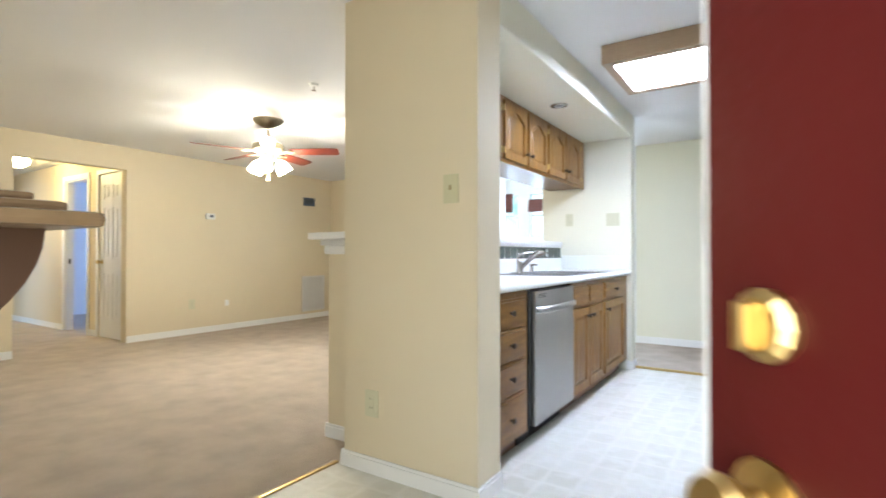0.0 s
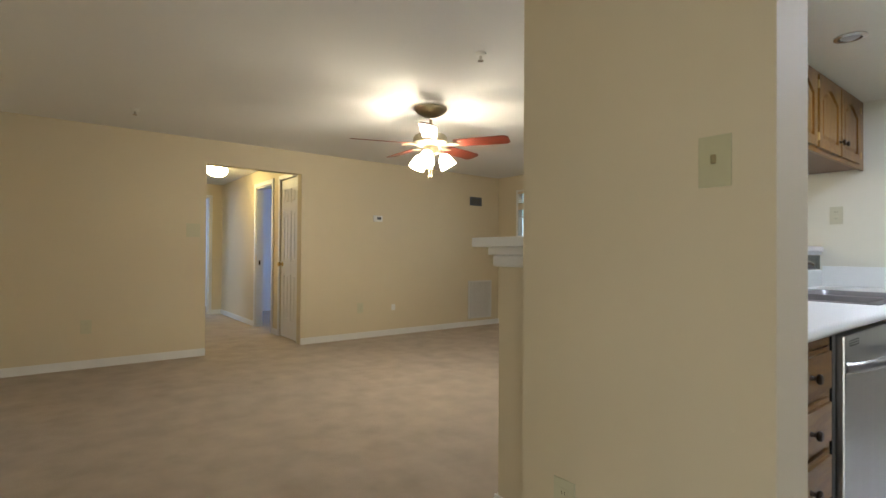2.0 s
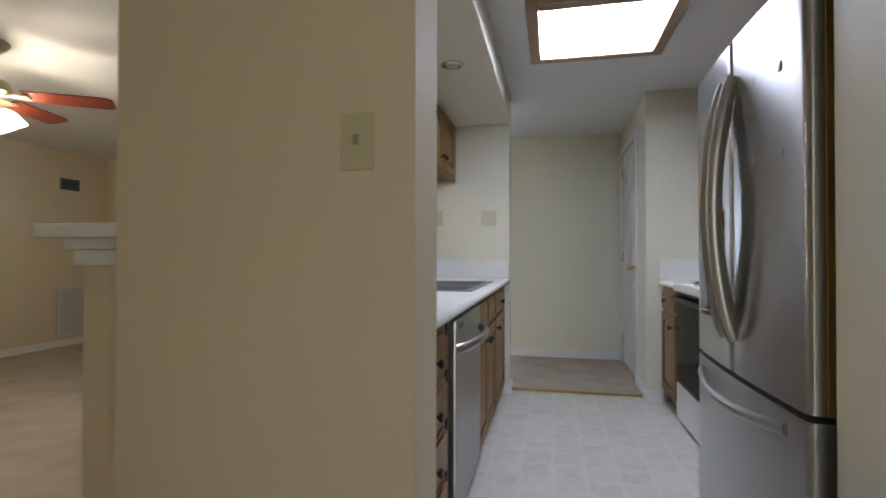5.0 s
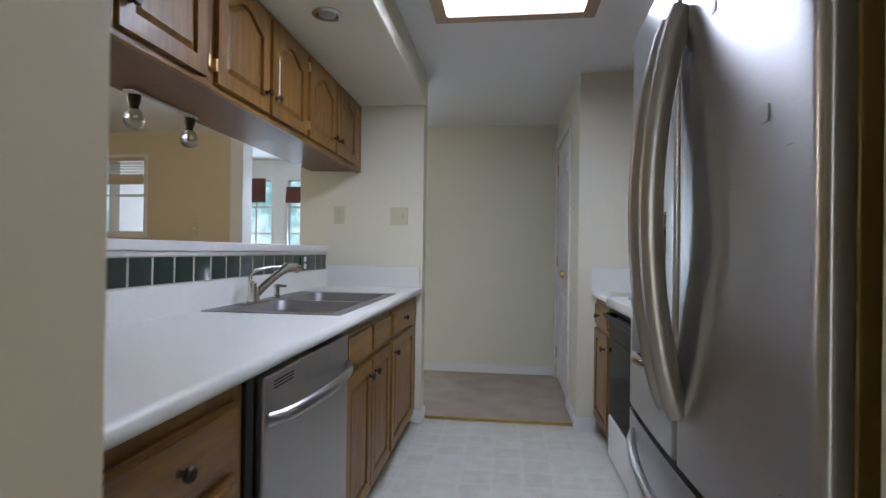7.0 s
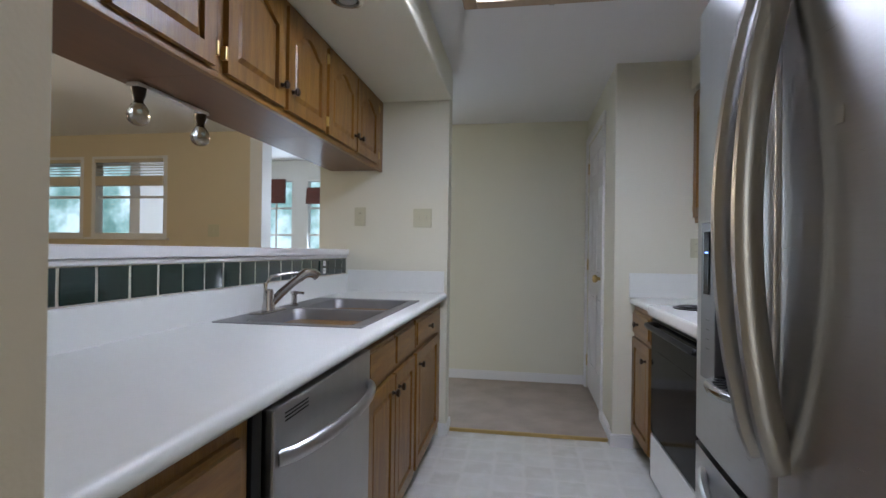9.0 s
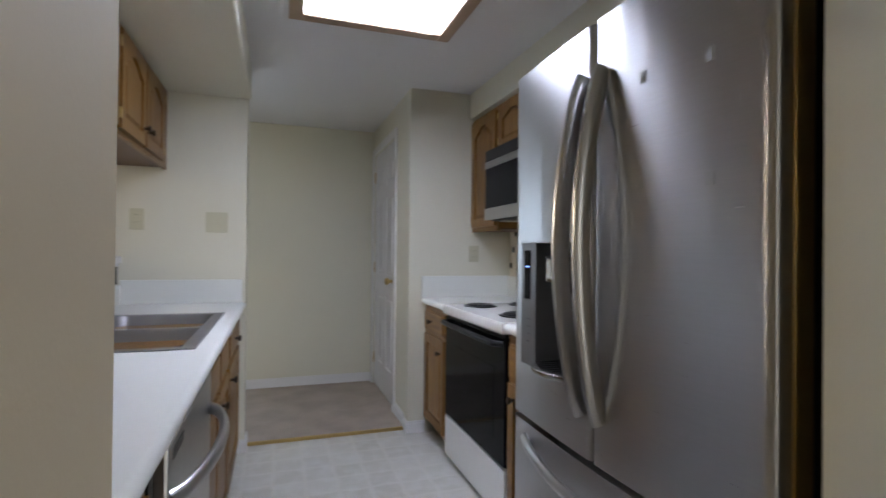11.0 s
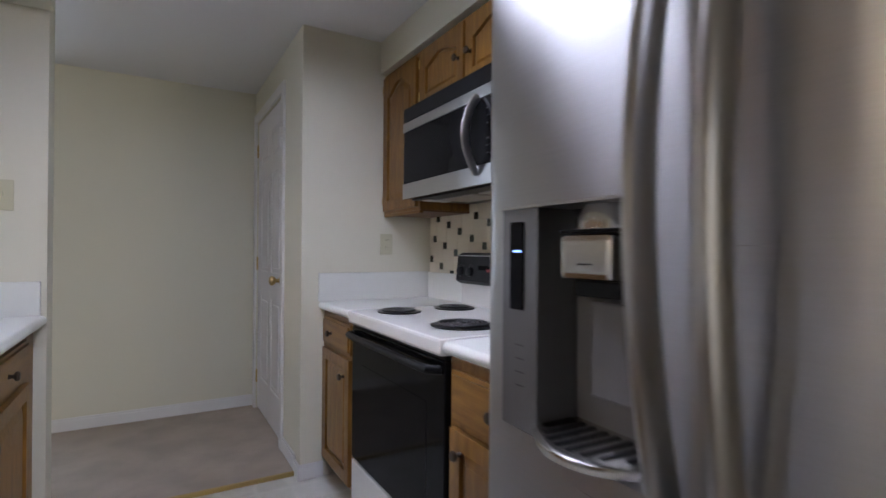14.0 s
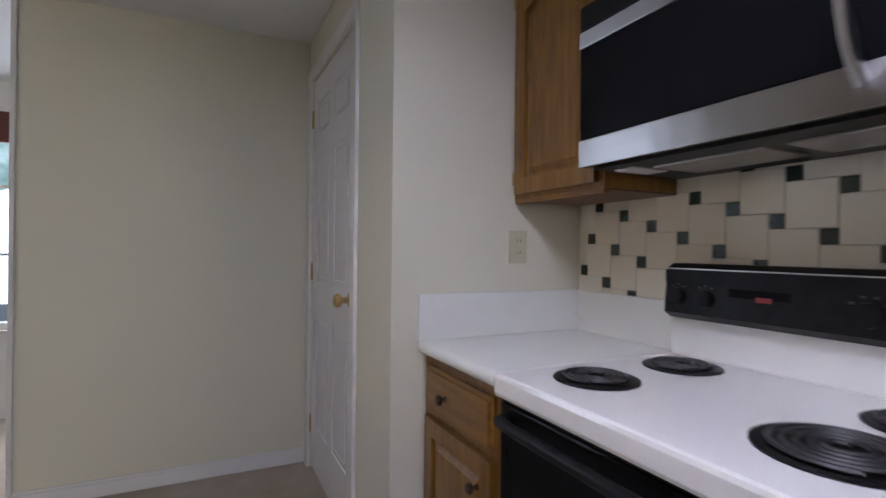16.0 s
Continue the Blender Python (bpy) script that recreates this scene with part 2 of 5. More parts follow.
def part(name, bm, mat, parent, label="", smooth=False):
    """One mesh, given in world metres, as a part of a thing or of a part."""
    o = ORIGIN[parent]
    bmesh.ops.translate(bm, vec=-o, verts=bm.verts)
    ob = new(name, finish(name, bm, mat, smooth))
    ob.parent = parent
    ORIGIN[ob] = o
    return tagged(ob, label)


def solo(name, bm, mat, label, category, kind="", group="", smooth=False, at=None):
    """A thing or piece of the setting made of one mesh."""
    xs = [v.co for v in bm.verts]
    o = Vector(at) if at else Vector((sum(v.x for v in xs) / len(xs), sum(v.y for v in xs) / len(xs), min(v.z for v in xs)))
    bmesh.ops.translate(bm, vec=-o, verts=bm.verts)
    ob = new(name, finish(name, bm, mat, smooth))
    ob.location = o
    ORIGIN[ob] = o
    return tagged(ob, label, category, group, kind)


def box(x0, x1, y0, y1, z0, z1, bevel=0.0, bm=None, seg=2):
    bm = bm or bmesh.new()
    vs = bmesh.ops.create_cube(bm, size=1)["verts"]
    for v in vs:
        v.co = Vector((x0 if v.co.x < 0 else x1, y0 if v.co.y < 0 else y1, z0 if v.co.z < 0 else z1))
    if bevel:
        es = list({e for v in vs for e in v.link_edges})
        bmesh.ops.bevel(bm, geom=es, offset=bevel, segments=seg, affect="EDGES", profile=0.6)
    return bm


def lathe(profile, at, axis="z", n=20, bm=None):
    """A turned solid: (radius, height) pairs round an axis; axis -x, x, y, -y, z or -z."""
    bm = bm or bmesh.new()
    turn = {"z": Matrix(), "-z": Matrix.Rotation(math.pi, 4, "X"), "x": Matrix.Rotation(math.pi / 2, 4, "Y"), "-x": Matrix.Rotation(-math.pi / 2, 4, "Y"),
            "y": Matrix.Rotation(-math.pi / 2, 4, "X"), "-y": Matrix.Rotation(math.pi / 2, 4, "X")}[axis]
    m = Matrix.Translation(at) @ turn
    rings = []
    for r, h in profile:
        if r < 1e-5:
            rings.append([bm.verts.new(m @ Vector((0, 0, h)))])
        else:
            rings.append([bm.verts.new(m @ Vector((r * math.cos(a), r * math.sin(a), h))) for a in (2 * math.pi * i / n for i in range(n))])
    for a, b in zip(rings, rings[1:]):
        for i in range(n):
            j = (i + 1) % n
            q = [a[i % len(a)], a[j % len(a)], b[j % len(b)], b[i % len(b)]]
            q = list(dict.fromkeys(q))
            if len(q) > 2:
                bm.faces.new(q)
    for ring, rev in ((rings[0], True), (rings[-1], False)):
        if len(ring) > 2:
            bm.faces.new(ring[::-1] if rev else ring)
    return bm


def sweep(points, rx, ry=None, n=10, up=(0, 0, 1), bm=None):
    """A bar of oval section along a line of points."""
    bm = bm or bmesh.new()
    ry = ry or rx
    ps = [Vector(p) for p in points]
    rings = []
    for i, p in enumerate(ps):
        d = (ps[min(i + 1, len(ps) - 1)] - ps[max(i - 1, 0)]).normalized()
        s = d.cross(Vector(up))
        s = s.normalized() if s.length > 1e-4 else Vector((1, 0, 0))
        u = s.cross(d)
        rings.append([bm.verts.new(p + s * rx * math.cos(a) + u * ry * math.sin(a)) for a in (2 * math.pi * k / n for k in range(n))])
    for a, b in zip(rings, rings[1:]):
        for i in range(n):
            bm.faces.new((a[i], a[(i + 1) % n], b[(i + 1) % n], b[i]))
    bm.faces.new(rings[0][::-1])
    bm.faces.new(rings[-1])
    return bm


def outline_prism(pts, place, depth, bm=None):
    """A flat outline of (u, v) pairs pushed to a depth; place(u, v, d) gives the world point."""
    bm = bm or bmesh.new()
    a = [bm.verts.new(place(u, v, 0)) for u, v in pts]
    b = [bm.verts.new(place(u, v, depth)) for u, v in pts]
    bm.faces.new(a)
    bm.faces.new(b[::-1])
    for i in range(len(pts)):
        j = (i + 1) % len(pts)
        bm.faces.new((a[i], b[i], b[j], a[j]))
    return bm


def wall(name, x0, x1, y0, y1, label, mat=None, holes=(), along="x", z1=2.28, z0=0.0):
    """A wall with its openings cut through: holes are (from, to, bottom, top) along the wall."""
    bm = bmesh.new()
    lo, hi = (x0, x1) if along == "x" else (y0, y1)

    def put(a, b, c, d):
        if b - a > 1e-4 and d - c > 1e-4:
            if along == "x":
                box(a, b, y0, y1, c, d, bm=bm)
            else:
                box(x0, x1, a, b, c, d, bm=bm)

    at = lo
    for a, b, c, d in sorted(holes):
        put(at, a, z0, z1)
        put(a, b, z0, c)
        put(a, b, d, z1)
        at = b
    put(at, hi, z0, z1)
    bmesh.ops.remove_doubles(bm, verts=bm.verts, dist=1e-5)
    return solo(name, bm, mat or M_WALL, label, "wall", kind="structure")


def strip(name, x0, x1, y0, y1, z0, z1, mat, label, category="trim", bevel=0.004):
    return solo(name, box(x0, x1, y0, y1, z0, z1, bevel), mat, label, category, kind="structure")


BASE = "white painted wooden baseboard along the wall"


def baseboard(x0, x1, y0, y1, z=0.0):
    bm = box(x0, x1, y0, y1, z, z + 0.062, 0.0)
    cx, cy = (x0 + x1) / 2, (y0 + y1) / 2
    k = 0.55
    if x1 - x0 > y1 - y0:
        box(x0, x1, cy - (y1 - y0) / 2 * k, cy + (y1 - y0) / 2 * k, z + 0.062, z + 0.078, 0.003, bm)
    else:
        box(cx - (x1 - x0) / 2 * k, cx + (x1 - x0) / 2 * k, y0, y1, z + 0.062, z + 0.078, 0.003, bm)
    return solo("baseboard", bm, M_TRIM, BASE, "baseboard", kind="structure")

# ---------- the large structure ----------
H = 2.28
XW, YB = -5.88, 4.50          # living room: west and back wall
XE = 1.078                    # kitchen: range wall
YK = 3.13                     # kitchen: end of both counters


def sheet(name, x0, x1, y0, y1, z, t, mat, label, category):
    return solo(name, box(x0, x1, y0, y1, z - t, z), mat, label, category, kind="structure", at=(0, 0, z))


sheet("floor_living", XW, -1.42, -1.41, YB, 0.0, 0.1, M_CARPET, "beige cut-pile carpet with worn darker patches", "carpet")
sheet("floor_bar", -1.42, -0.95, 0.455, 6.05, 0.0, 0.1, M_CARPET, "beige cut-pile carpet beside the bar", "carpet")
sheet("floor_sunroom", -4.1, -1.42, YB, 6.05, 0.0, 0.1, M_CARPET, "beige carpet of the sunroom", "carpet")
sheet("floor_passage", -0.95, 0.36, 3.225, 6.05, 0.022, 0.122, M_CARPET, "beige carpet beyond the kitchen's brass threshold", "carpet")
sheet("floor_hall", -10.3, XW, -2.0, 5.0, 0.0, 0.1, M_CARPET, "beige carpet of the bedroom hall", "carpet")
sheet("floor_entry", -1.42, 1.35, -2.05, 0.455, 0.0, 0.1, M_VINYL, "pale sheet vinyl printed with small stone squares", "vinyl floor")
sheet("floor_kitchen", -0.95, 1.2, 0.455, 3.225, 0.0, 0.1, M_VINYL, "pale sheet vinyl printed with small stone squares", "vinyl floor")
strip("threshold_trim", -0.655, 0.345, 3.214, 3.230, 0.0, 0.022, M_BRASS, "thin brass strip between vinyl and carpet", "threshold", 0.003)
strip("carpet_edge_trim", -1.432, -1.408, -1.41, 0.255, 0.0, 0.007, M_BRASS, "thin brass strip between vinyl and carpet", "threshold", 0.003)

solo("ceiling", box(-10.4, 1.4, -2.05, 6.2, H, H + 0.12), M_CEIL, "flat white painted ceiling", "ceiling", kind="structure")

wall("wall_west", XW - 0.12, XW, -1.53, YB + 0.12, "cream painted living room wall with a hall opening", holes=((0.235, 1.275, 0.0, 2.02),), along="y")
wall("wall_back", XW, -2.79, YB, YB + 0.14, "cream painted back wall with two high windows", holes=((-5.50, -4.63, 1.24, 2.06), (-4.54, -3.68, 1.24, 2.06)))
wall("wall_south", XW, -0.95, -1.53, -1.41, "cream painted living room wall")
wall("wall_entry_return", -1.07, -0.95, -1.807, -1.53, "cream painted return beside the entry", along="y")
wall("wall_front", -0.95, 1.42, -1.807, -1.667, "cream painted front wall with the entrance opening", holes=((0.055, 0.925, 0.0, 2.06),))
wall("wall_entry_east", 1.30, 1.42, -1.667, -0.25, "cream painted entry wall", along="y")
wall("wall_closet", 0.265, 1.42, -0.25, -0.15, "cream painted closet front beside the fridge alcove", holes=((0.45, 1.15, 0.0, 2.04),))
wall("wall_alcove_side", 0.265, 1.42, 0.37, 0.478, "cream painted side of the fridge alcove", M_KWALL)
wall("wall_alcove_end", 0.265, 0.40, -0.15, 0.37, "cream painted end of the closet", M_KWALL, along="y")
wall("wall_entry_stub", -1.37, -0.617, 0.255, 0.455, "cream painted stub wall between entry and kitchen")
wall("wall_range", XE, XE + 0.12, 0.49, YK + 0.12, "cream painted wall behind the range", M_KWALL, along="y")
wall("wall_corner", 0.345, XE + 0.12, 3.155, 3.275, "cream painted end wall beside the range", M_KWALL)
wall("wall_pantry", 0.345, 0.465, 3.275, 4.59, "cream painted wall with the pantry door", M_KWALL, holes=((3.58, 4.39, 0.0, 2.05),), along="y")
wall("wall_pantry_back", 1.0, 1.1, 3.275, 4.59, "white pantry back wall", along="y")
wall("wall_far", -0.905, 0.345, 4.47, 4.59, "cream painted wall facing the kitchen", M_KWALL)
wall("wall_far_return", -0.905, -0.785, 4.59, 6.05, "cream painted return beside the sunroom", M_KWALL, along="y")
wall("wall_sink_end", -1.50, -0.657, YK, 3.26, "cream painted end wall with switches beside the sink", M_KWALL)
wall("wall_sunroom", -4.1, -0.785, 6.05, 6.17, "white sunroom wall with glazed openings", M_TRIM,
     holes=((-3.64, -3.08, 0.25, 2.06), (-2.95, -2.37, 0.6, 2.06), (-1.95, -1.02, 0.6, 2.08)))
wall("wall_sunroom_west", -4.22, -4.1, YB + 0.14, 6.17, "white sunroom side wall", M_TRIM, along="y")
# bar wall under the pass-through and header above it
wall("wall_bar", -1.45, -1.325, 0.455, YK, "cream painted half wall under the bar", along="y", z1=1.113)
wall("wall_bar_end", -1.715, -1.45, 0.479, 0.60, "cream painted end pier under the bar", z1=1.032)
wall("wall_header", -1.50, -1.425, 0.455, YK, "cream painted header above the pass-through", along="y", z0=1.69)
solo("soffit_sink", box(-1.425, -0.640, 0.455, YK, 2.085, H, 0.010), M_KWALL, "cream painted soffit above the sink cabinets", "soffit", kind="structure")
solo("soffit_range", box(0.765, XE, 0.49, 3.155, 2.106, H, 0.004), M_KWALL, "cream painted soffit above the range cabinets", "soffit", kind="structure")
# bedroom hall
wall("wall_hall_right", -9.6, XW - 0.12, 1.30, 1.40, "yellow-cream painted hall wall with two doors", holes=((-6.64, -6.045, 0.0, 2.03), (-7.66, -6.96, 0.0, 2.03)))
wall("wall_hall_left", -8.4, XW - 0.12, 0.135, 0.235, "yellow-cream painted hall wall")
wall("wall_hall_end", -9.72, -9.6, -2.0, 1.40, "yellow-cream painted hall end wall with an open doorway", along="y", holes=((0.36, 1.08, 0.0, 2.03),))
wall("wall_bedroom_a", -9.72, -9.6, 1.40, 5.0, "pale bedroom wall", M_TRIM, along="y")
wall("wall_bedroom_b", -6.84, -6.76, 1.40, 5.0, "pale bedroom wall", M_TRIM, along="y")
wall("wall_bedroom_c", -9.6, -6.84, 4.9, 5.0, "pale bedroom wall", M_TRIM)
wall("wall_bedroom_d", -12.4, -9.72, -2.0, -1.9, "pale bedroom wall", M_TRIM)
wall("wall_bedroom_e", -12.4, -9.72, 1.35, 1.45, "pale bedroom wall", M_TRIM)
wall("wall_bedroom_f", -12.5, -12.4, -2.0, 1.45, "pale bedroom wall", M_TRIM, along="y")
wall("wall_closet_back", -6.76, XW - 0.12, 2.0, 2.1, "pale closet back wall", M_TRIM)
sheet("floor_bedroom", -12.5, -10.3, -2.0, 1.45, 0.0, 0.1, M_CARPET, "beige bedroom carpet", "carpet")
solo("ceiling_bedroom", box(-12.5, -10.4, -2.05, 1.5, H, H + 0.12), M_CEIL, "white bedroom ceiling", "ceiling", kind="structure")
# outside
solo("ground", box(-60, 60, -60, 60, -0.3, -0.11), M_CONC, "grey ground outside", "ground", kind="structure")
solo("backdrop", box(-30, 22, 17.0, 17.1, -0.1, 12), M_TREES, "pale blurred trees and bright sky beyond the windows", "backdrop", kind="structure")

for b in ((XW, XW + 0.014, -1.396, 0.235), (XW, XW + 0.014, 1.275, YB - 0.014), (XW, -2.79, YB - 0.014, YB), (XW + 0.014, -0.95, -1.41, -1.396),
          (-1.37, -0.617, 0.241, 0.255), (-0.617, -0.603, 0.241, 0.455), (-1.384, -1.37, 0.241, 0.455), (-1.729, -1.45, 0.465, 0.479), (-1.729, -1.715, 0.479, 0.60),
          (0.331, 0.345, 3.155, 3.24), (0.331, 0.46, 3.141, 3.155),
          (-0.657, -0.643, YK + 0.0, 3.26), (-0.70, -0.657, YK - 0.014, YK), (0.251, 0.265, -0.25, 0.478), (0.251, 0.357, -0.264, -0.25),
          (-9.586, -7.718, 1.286, 1.30), (-6.902, -6.698, 1.286, 1.30), (-9.6, -9.586, 1.138, 1.30), (-9.6, -9.586, 1.40, 4.9), (-12.4, -12.386, -1.9, 1.35)):
    baseboard(*b)
for b in ((-0.905, 0.331, 4.456, 4.47), (0.331, 0.345, 3.24, 3.52)):
    baseboard(*b, 0.024)


def casing(name, kind_label, lo, hi, top, face, out, along, w=0.058, t=0.016, bottom=0.0):
    """Door or window casing on one face of a wall. out: +1 or -1, the way it stands proud."""
    ob = thing(name, (0, 0, 0), kind_label, "casing", kind="structure")
    f0, f1 = sorted((face, face + out * t))
    pieces = [(lo - w, lo, bottom, top + w), (hi, hi + w, bottom, top + w), (lo, hi, top, top + w)]
    if bottom > 0:
        pieces.append((lo - w, hi + w, bottom - w, bottom))
    for a, b, c, d in pieces:
        bm = box(a, b, f0, f1, c, d, 0.005) if along == "x" else box(f0, f1, a, b, c, d, 0.005)
        part("board", bm, M_TRIM, ob)
    return ob


casing("trim_pantry", "white painted pantry door casing", 3.58, 4.39, 2.05, 0.345, -1, "y")
casing("trim_closet", "white painted moulded closet door casing", 0.45, 1.15, 2.04, -0.25, -1, "x", w=0.093)
casing("trim_hall_closet", "white painted hall closet casing", -6.64, -6.045, 2.03, 1.30, -1, "x")
casing("trim_hall_bedroom", "white painted bedroom door casing", -7.66, -6.96, 2.03, 1.30, -1, "x")
casing("trim_hall_end", "white painted casing at the end of the hall", 0.36, 1.08, 2.03, -9.6, 1, "y")
casing("trim_entrance", "white painted entrance casing", 0.055, 0.925, 2.06, -1.667, 1, "x")
strip("trim_sunroom_post", -2.79, -2.66, YB - 0.02, YB + 0.16, 0.0, H, M_TRIM, "white painted post beside the sunroom opening")
strip("trim_far_edge", -0.925, -0.905, 4.455, 4.60, 0.0, H, M_TRIM, "white painted edge of the sunroom opening")

# windows
def window(name, lo, hi, z0, z1, y, label, rows=2, cols=2, depth=0.10):
    """A glazed window in a wall that runs along x: frame, sill, glazing bars and panes."""
    w = thing(name, ((lo + hi) / 2, y, z0), label, "window", kind="structure")
    f = 0.045
    for a, b, c, d in ((lo, lo + f, z0, z1), (hi - f, hi, z0, z1), (lo + f, hi - f, z1 - f, z1), (lo + f, hi - f, z0, z0 + f)):
        part("window_frame", box(a, b, y, y + depth, c, d, 0.004), M_TRIM, w)
    part("window_sill", box(lo - 0.03, hi + 0.03, y - 0.045, y + 0.02, z0 - 0.02, z0, 0.004), M_TRIM, w)
    for i in range(1, cols):
        x = lo + f + (hi - lo - 2 * f) * i / cols
        part("glazing_bar", box(x - 0.008, x + 0.008, y + 0.045, y + 0.065, z0 + f, z1 - f), M_TRIM, w)
    for i in range(1, rows):
        z = z0 + f + (z1 - z0 - 2 * f) * i / rows
        part("glazing_bar", box(lo + f, hi - f, y + 0.04, y + 0.07, z - 0.012, z + 0.012), M_TRIM, w)
    p = part("pane", box(lo + f, hi - f, y + 0.052, y + 0.056, z0 + f, z1 - f), M_GLASS, w)
    p.visible_shadow = False
    return w


window("window_1", -5.50, -4.63, 1.24, 2.06, YB, "white framed window with raised blinds and trees outside", rows=2, cols=1)
window("window_2", -4.54, -3.68, 1.24, 2.06, YB, "white framed window with raised blinds and trees outside", rows=2, cols=1)
window("window_3", -3.64, -3.08, 0.25, 2.06, 6.05, "glazed white patio door with muntins", rows=5, cols=2)
window("window_4", -2.95, -2.37, 0.60, 2.06, 6.05, "white framed sunroom window", rows=4, cols=2)
window("window_5", -1.95, -1.02, 0.60, 2.08, 6.05, "white framed sunroom window", rows=3, cols=2)


def blind(lo, hi, z0, z1, y, mat, label, n):
    b = thing("window_blind", ((lo + hi) / 2, y, z0), label, "blind", group="window blinds")
    part("headrail", box(lo, hi, y - 0.03, y + 0.02, z1 - 0.035, z1, 0.004), mat, b)
    for i in range(n):
        z = z1 - 0.05 - (z1 - z0 - 0.07) * (i / n) ** 1.35
        bm = box(lo + 0.01, hi - 0.01, y - 0.022, y + 0.018, z - 0.0035, z, 0.0)
        part("slat", bm, mat, b)
    part("bottom_rail", box(lo + 0.008, hi - 0.008, y - 0.026, y + 0.02, z0, z0 + 0.10 if n < 9 else z0 + 0.04, 0.006), mat, b)


blind(-5.46, -4.67, 1.76, 2.03, YB + 0.02, M_BLINDW, "tan slatted blind drawn up in the window", 7)
blind(-4.50, -3.72, 1.76, 2.03, YB + 0.02, M_BLINDW, "tan slatted blind drawn up in the window", 7)


def roman(lo, hi, z0, z1, y):
    b = thing("roman_shade", ((lo + hi) / 2, y, z0), "red-brown woven roman shade folded up", "shade", group="woven shades")
    n = 4
    for i in range(n):
        a, c = z0 + (z1 - z0) * i / n, z0 + (z1 - z0) * (i + 1) / n
        part("fold", box(lo, hi, y - 0.02 - 0.008 * (n - i), y, a, c + 0.01, 0.006), M_BLINDR, b)


roman(-3.60, -3.20, 1.73, 2.03, 6.04)
roman(-2.91, -2.41, 1.72, 1.92, 6.04)
roman(-1.93, -1.04, 1.86, 2.06, 6.04)
solo("porch_post", box(-6.05, -5.83, 7.4, 7.6, -0.11, 3.2, 0.01), M_TRIM, "white painted porch post outside the window", "post")


# ---------- doors ----------
def panel_door(name, w, h, label, category, mat=M_DOOR, kind="structure"):
    """A six-panel door in its own frame: x along the leaf from the hinge, y thickness, z up."""
    d = new(name)
    ORIGIN[d] = Vector((0, 0, 0))
    tagged(d, label, category, kind=kind)
    part("leaf", box(0.0, w, 0.008, 0.030, 0.0, h), mat, d)
    sw, mid = 0.105, 0.09
    px = [(sw, w / 2 - mid / 2), (w / 2 + mid / 2, w - sw)]
    pz = [(0.23, 0.80), (0.97, 1.60), (1.70, h - 0.13)]
    for y0, y1 in ((0.0, 0.008), (0.030, 0.038)):
        for a, b in ((0, sw), (w / 2 - mid / 2, w / 2 + mid / 2), (w - sw, w)):
            part("stile", box(a, b, y0, y1, 0.0, h, 0.003), mat, d)
        for c, e in ((0, 0.23), (0.80, 0.97), (1.60, 1.70), (h - 0.13, h)):
            for a, b in px:
                part("rail", box(a, b, y0 + 0.0003, y1 - 0.0003, c, e, 0.003), mat, d)
    for a, b in px:
        for c, e in pz:
            for y0, y1 in ((0.0015, 0.008), (0.030, 0.0365)):
                part("panel", box(a + 0.028, b - 0.028, y0, y1, c + 0.028, e - 0.028, 0.006, seg=1), mat, d)
    return d


def hinges(d, h, side=-1):
    for z in (0.22, h / 2, h - 0.22):
        part("hinge", lathe([(0.007, -0.045), (0.007, 0.045)], (0.0, -0.004 if side < 0 else 0.042, z), n=8), M_BRASS, d)


def doorknob(d, x, z, side, mat=M_BRASS):
    y, ax = (0.0, "-y") if side < 0 else (0.038, "y")
    k = part("knob", lathe([(0.030, 0.0), (0.030, 0.005), (0.012, 0.010), (0.011, 0.028), (0.022, 0.036), (0.028, 0.048), (0.026, 0.060), (0.014, 0.066), (0, 0.067)], (x, y, z), ax), mat, d, "round knob", True)
    return k


pd = panel_door("door_pantry", 0.80, 2.008, "closed white six-panel pantry door with brass knob", "door")
doorknob(pd, 0.735, 0.935, -1)
hinges(pd, 2.035)
pd.matrix_basis = Matrix.Translation((0.352, 4.385, 0.034)) @ Matrix.Rotation(-math.pi / 2, 4, "Z")
hd = panel_door("door_hall_closet", 0.585, 2.015, "closed white six-panel hall closet door", "door")
doorknob(hd, 0.06, 0.93, -1)
for z in (0.22, 1.0, 1.79):
    part("hinge", lathe([(0.008, -0.05), (0.008, 0.05)], (0.585, -0.004, z), n=8), M_BRASS, hd)
hd.matrix_basis = Matrix.Translation((-6.635, 1.306, 0.008))
cd = panel_door("door_entry_closet", 0.69, 2.02, "closed white six-panel entry closet door", "door")
cd.matrix_basis = Matrix.Translation((0.455, -0.235, 0.008))
# lining of the bedroom doorway, with its latch plate
jamb = thing("doorway_lining", (-7.31, 1.35, 0), "white painted lining of the open bedroom doorway", "door lining", kind="structure")
part("jamb", box(-7.66, -7.645, 1.302, 1.398, 0.0, 2.03), M_TRIM, jamb)
part("jamb", box(-6.975, -6.96, 1.302, 1.398, 0.0, 2.03), M_TRIM, jamb)
part("head", box(-7.645, -6.975, 1.302, 1.398, 2.015, 2.03), M_TRIM, jamb)
part("latch_plate", box(-7.645, -7.643, 1.335, 1.36, 0.90, 0.97), M_KNOB, jamb, "dark latch plate")

